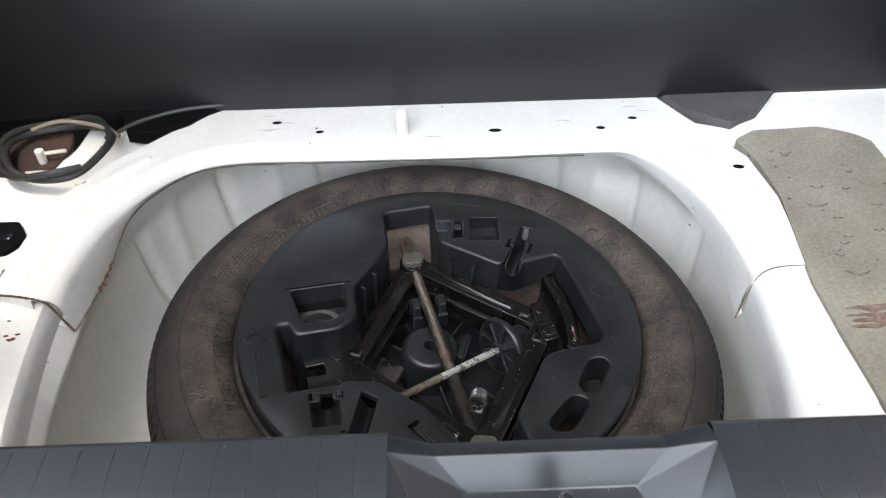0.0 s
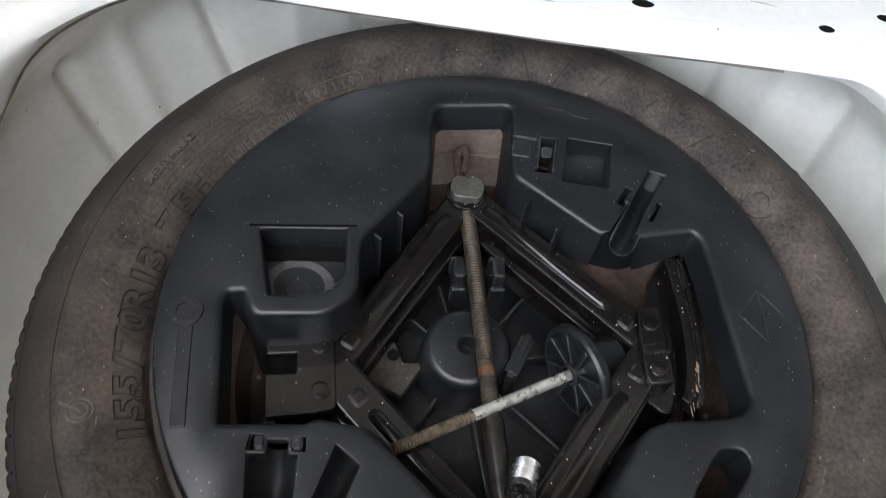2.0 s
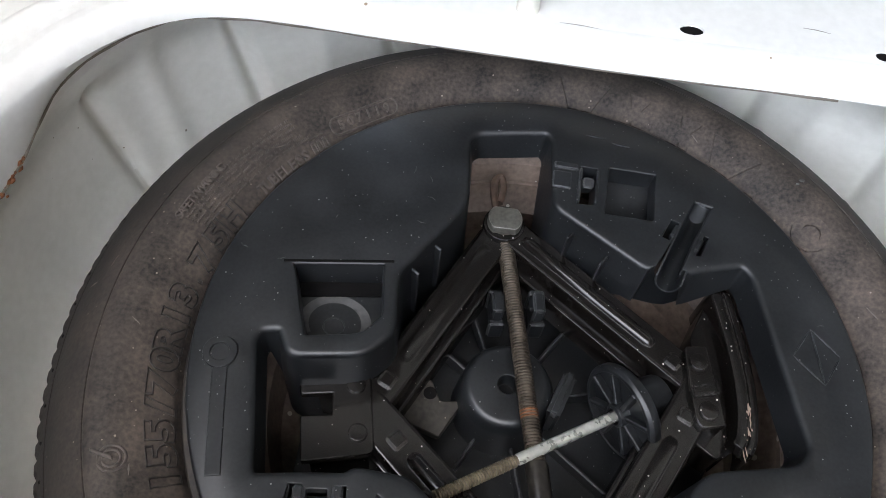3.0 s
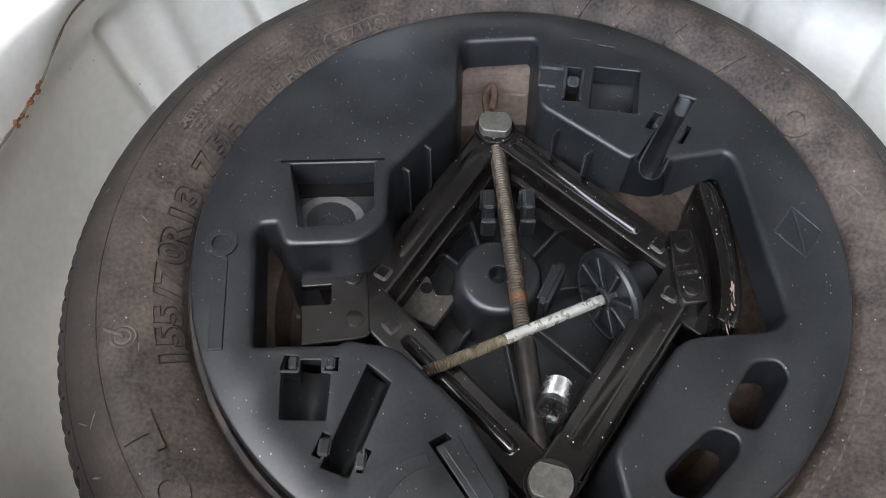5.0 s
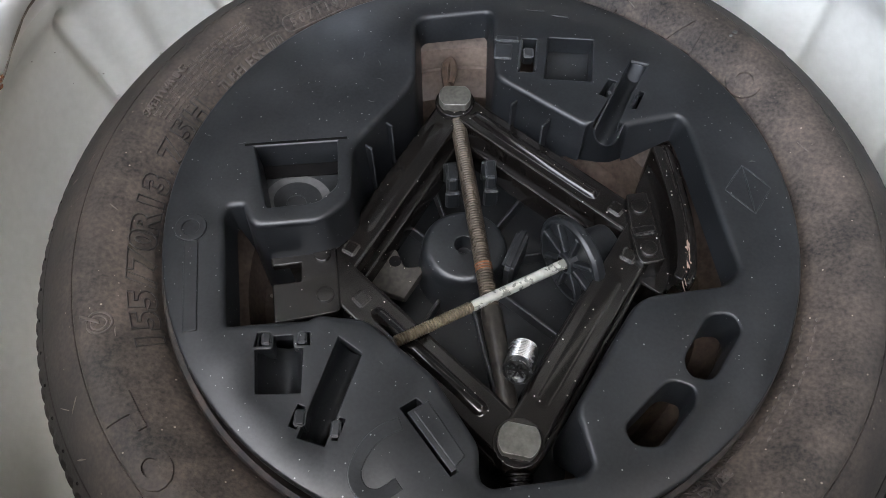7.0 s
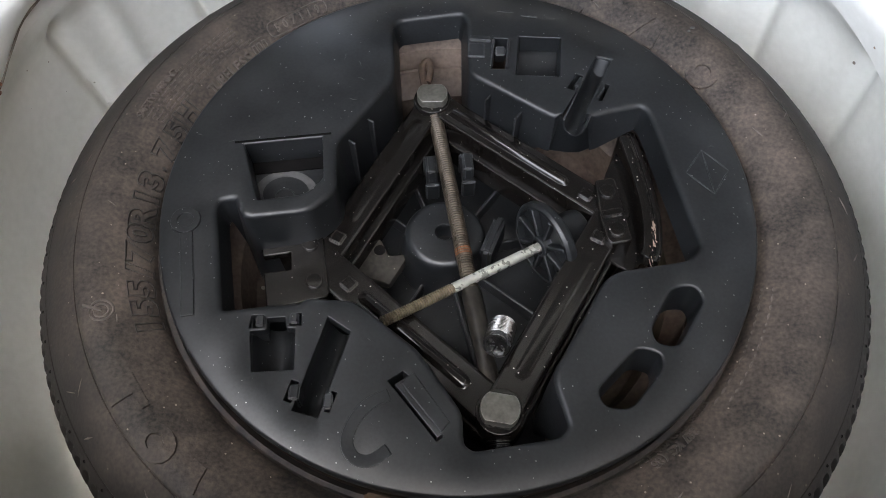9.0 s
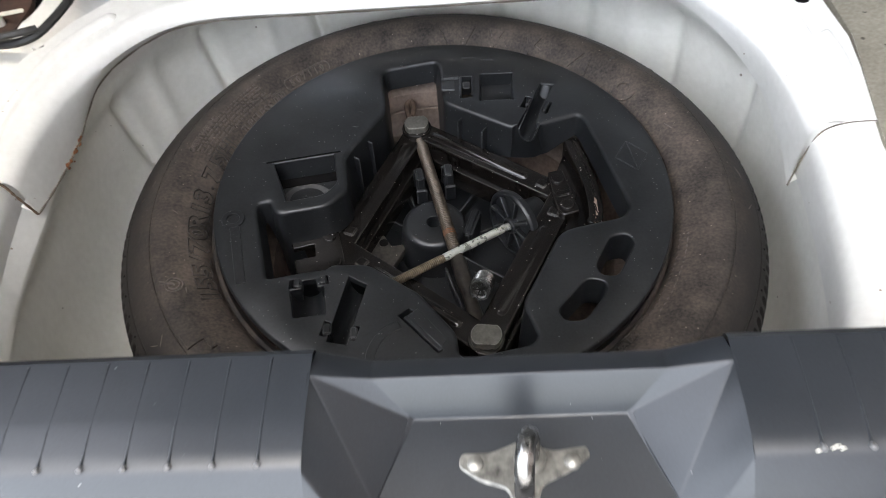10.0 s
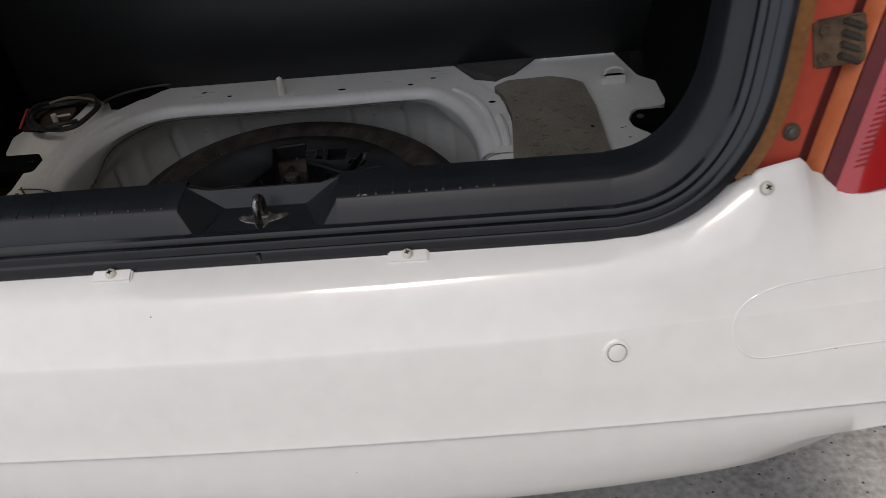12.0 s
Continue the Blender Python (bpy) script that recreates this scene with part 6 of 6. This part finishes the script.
plate_bm = prism(fillet([(-0.053, 0.001), (-0.071, -0.020), (-0.062, -0.030), (-0.040, -0.034), (-0.030, -0.008), (-0.044, -0.012)], 0.002, 2), -0.0715, -0.0640, 0.0006)
bplate = thing("steel_bracket", TRAY, (-0.05, -0.015, -0.072), "dull grey steel bracket lying in the tray bottom", "bracket")
part("bracket_plate", plate_bm, GREY_PLATE, bplate)
part("bracket_hole", lathe([(0.0042, -0.0638), (0.0002, -0.0637)], 14, (-0.0515, -0.0085)), CAVITY_SHADE, bplate)

# ---- boot floor: damping mat, cable loop, small fittings ----
mat_poly = fillet([(0.306, 0.150), (0.328, 0.163), (0.395, 0.166), (0.428, 0.152), (0.442, 0.140), (0.4445, 0.07), (0.4385, -0.03), (0.437, -0.13), (0.440, -0.285), (0.316, -0.285), (0.309, -0.11), (0.3085, -0.055), (0.322, 0.06), (0.318, 0.12)], 0.005, 3)
mat_ob = thing("damping_mat", I4, (0.375, -0.06, floor_z(0.375)), "olive-grey sound damping mat stuck to the boot floor, cracked", "mat")
pbm = sheet(mat_poly, [], 0.0865)
bmesh.ops.subdivide_edges(pbm, edges=pbm.edges[:], cuts=3)
for v in pbm.verts:
    v.co.z = max(floor_z(v.co.x), 0.0755) + 0.0048 + 0.0012 * noise.noise(v.co * 26) + 0.004 * ease((v.co.y - 0.12) / 0.05)
skirt = loft([[(x, y, max(floor_z(x), 0.0755) + 0.0048 + 0.004 * ease((y - 0.12) / 0.05)) for x, y in mat_poly], [(x, y, 0.068) for x, y in mat_poly]])
mat_body = part("mat_sheet", joined(pbm, skirt), PAD, mat_ob)
def mat_z(x):
    return max(floor_z(x), 0.0755) + 0.0050


for x, y, ln, w in ((0.352, -0.0885, 0.062, 0.0034), (0.382, -0.0825, 0.030, 0.0032), (0.354, -0.0960, 0.070, 0.0022), (0.360, -0.1015, 0.076, 0.0030), (0.345, -0.1070, 0.050, 0.0022), (0.376, -0.1110, 0.050, 0.0018)):
    st = [(x + ln * (0.5 * math.cos(i * 0.314)) * (1 + 0.12 * noise.noise((i * 0.9, x * 50, 0))), y + w * math.sin(i * 0.314) * (1 + 0.9 * noise.noise((i * 1.1, 3, y * 40)))) for i in range(20)]
    part("stain", prism(st, mat_z(x) - 0.004, mat_z(x) + 0.0004, 0.0003), PAD_STAIN, mat_body, "reddish brown stain")
SPLIT = material("dark_mat_split", (0.012, 0.010, 0.007), (0.060, 0.052, 0.038), 0.9, grain=300, blotch=120)
# curved splits, gaping a little, and small pits
splits = [(0.3505, 0.043, 0.0105), (0.350, -0.048, 0.011), (0.400, -0.0445, 0.011), (0.404, 0.040, 0.006), (0.350, 0.126, 0.006), (0.360, 0.070, 0.007)]
splits += [(rng.uniform(0.325, 0.432), rng.uniform(-0.07, 0.135), rng.uniform(0.001, 0.0045)) for k in range(24)]
for x, y, ln in splits:
    sag = 0.45 * ln
    arc = [Vector((x + ln * u, y + sag * (u * u - 0.5) + rng.uniform(-0.0004, 0.0004), mat_z(x) + 0.0004)) for u in (-1, -0.7, -0.35, 0, 0.35, 0.7, 1)]
    part("split", tube(arc, [0.0001, 0.0005, 0.0002, 0.0004, 0.0003, 0.0005, 0.0001], 5), SPLIT, mat_body, "dark split in the mat")
    if ln > 0.003:
        part("split_lip", tube([p + Vector((0, -0.0011, 0.0)) for p in arc], [0.0001, 0.0004, 0.0006, 0.0007, 0.0006, 0.0004, 0.0001], 5), PAD, mat_body)
part("pit", lathe([(0.0028, mat_z(0.427) + 0.0006), (0.0024, mat_z(0.427) + 0.0010), (0.0010, mat_z(0.427) + 0.0004), (0.0001, mat_z(0.427))], 12, (0.427, 0.011)), CAVITY_SHADE, mat_body, "dark pit")

loom = thing("cable_loop", I4, (-0.385, 0.17, 0.07), "coiled black wiring loop with red wire and pale connectors", "cable")
loop_pts = [(-0.385 + (0.052 + 0.004 * math.sin(3 * t)) * math.cos(t), 0.176 + (0.050 + 0.003 * math.cos(2 * t)) * math.sin(t), 0.080 + 0.004 * math.sin(t * 2 + 1)) for t in [2 * math.pi * i / 40 for i in range(41)]]
part("cable", tube(loop_pts, 0.0042, 8), CABLE, loom)
loop_pts2 = [(-0.387 + 0.054 * math.cos(t + 0.3), 0.176 + 0.054 * math.sin(t + 0.3), 0.084 + 0.004 * math.sin(t * 3)) for t in [5.2 * i / 36 for i in range(37)]]
part("cable", tube(loop_pts2, 0.0034, 8), CABLE, loom)
part("cable", tube(spline([(-0.34, 0.19, 0.082), (-0.31, 0.215, 0.086), (-0.27, 0.232, 0.088), (-0.22, 0.242, 0.088)], 6), 0.0026, 8), CABLE, loom)
part("cable", tube(spline([(-0.42, 0.205, 0.086), (-0.39, 0.214, 0.090), (-0.35, 0.206, 0.088), (-0.325, 0.192, 0.084)], 6), 0.0022, 8), material("tan_cable_tape", (0.16, 0.13, 0.09), (0.3, 0.25, 0.18), 0.7), loom, "tan taped wire")
part("red_wire", tube(spline([(-0.452, 0.205, 0.070), (-0.447, 0.185, 0.088), (-0.445, 0.165, 0.086), (-0.449, 0.145, 0.075)], 6), 0.0020, 8), RED_WIRE, loom)
part("connector", joined(rod((-0.403, 0.173, 0.060), (-0.403, 0.173, 0.082), 0.0046), box((-0.388, 0.175, 0.078), (0.022, 0.004, 0.003), (0, 0, 12), 0.001)), CREAM, loom, "pale plastic connector")
part("connector", box((-0.396, 0.141, 0.077), (0.022, 0.0035, 0.003), (0, 0, 3), 0.001), CREAM, loom)
# A flat rusty patch stands for an open cavity, its shade painted in.
part("bare_patch", prism(fillet([(-0.452, 0.150), (-0.405, 0.140), (-0.384, 0.158), (-0.380, 0.195), (-0.388, 0.226), (-0.452, 0.226)], 0.008), floor_z(-0.42) - 0.004, floor_z(-0.42) + 0.0024, 0.0004), material("dark_rusty_cavity", (0.006, 0.004, 0.0035), (0.060, 0.030, 0.020), 0.8, grain=160, blotch=34, bump=0.5), floor_panel, "dark patch standing for the rusty cavity inside the cable loop")

for top in (well, floor_panel, ledge, clip_l, clip_r, mat_body):
    for ob in (top, *top.children):
        fall_to_rear(ob)
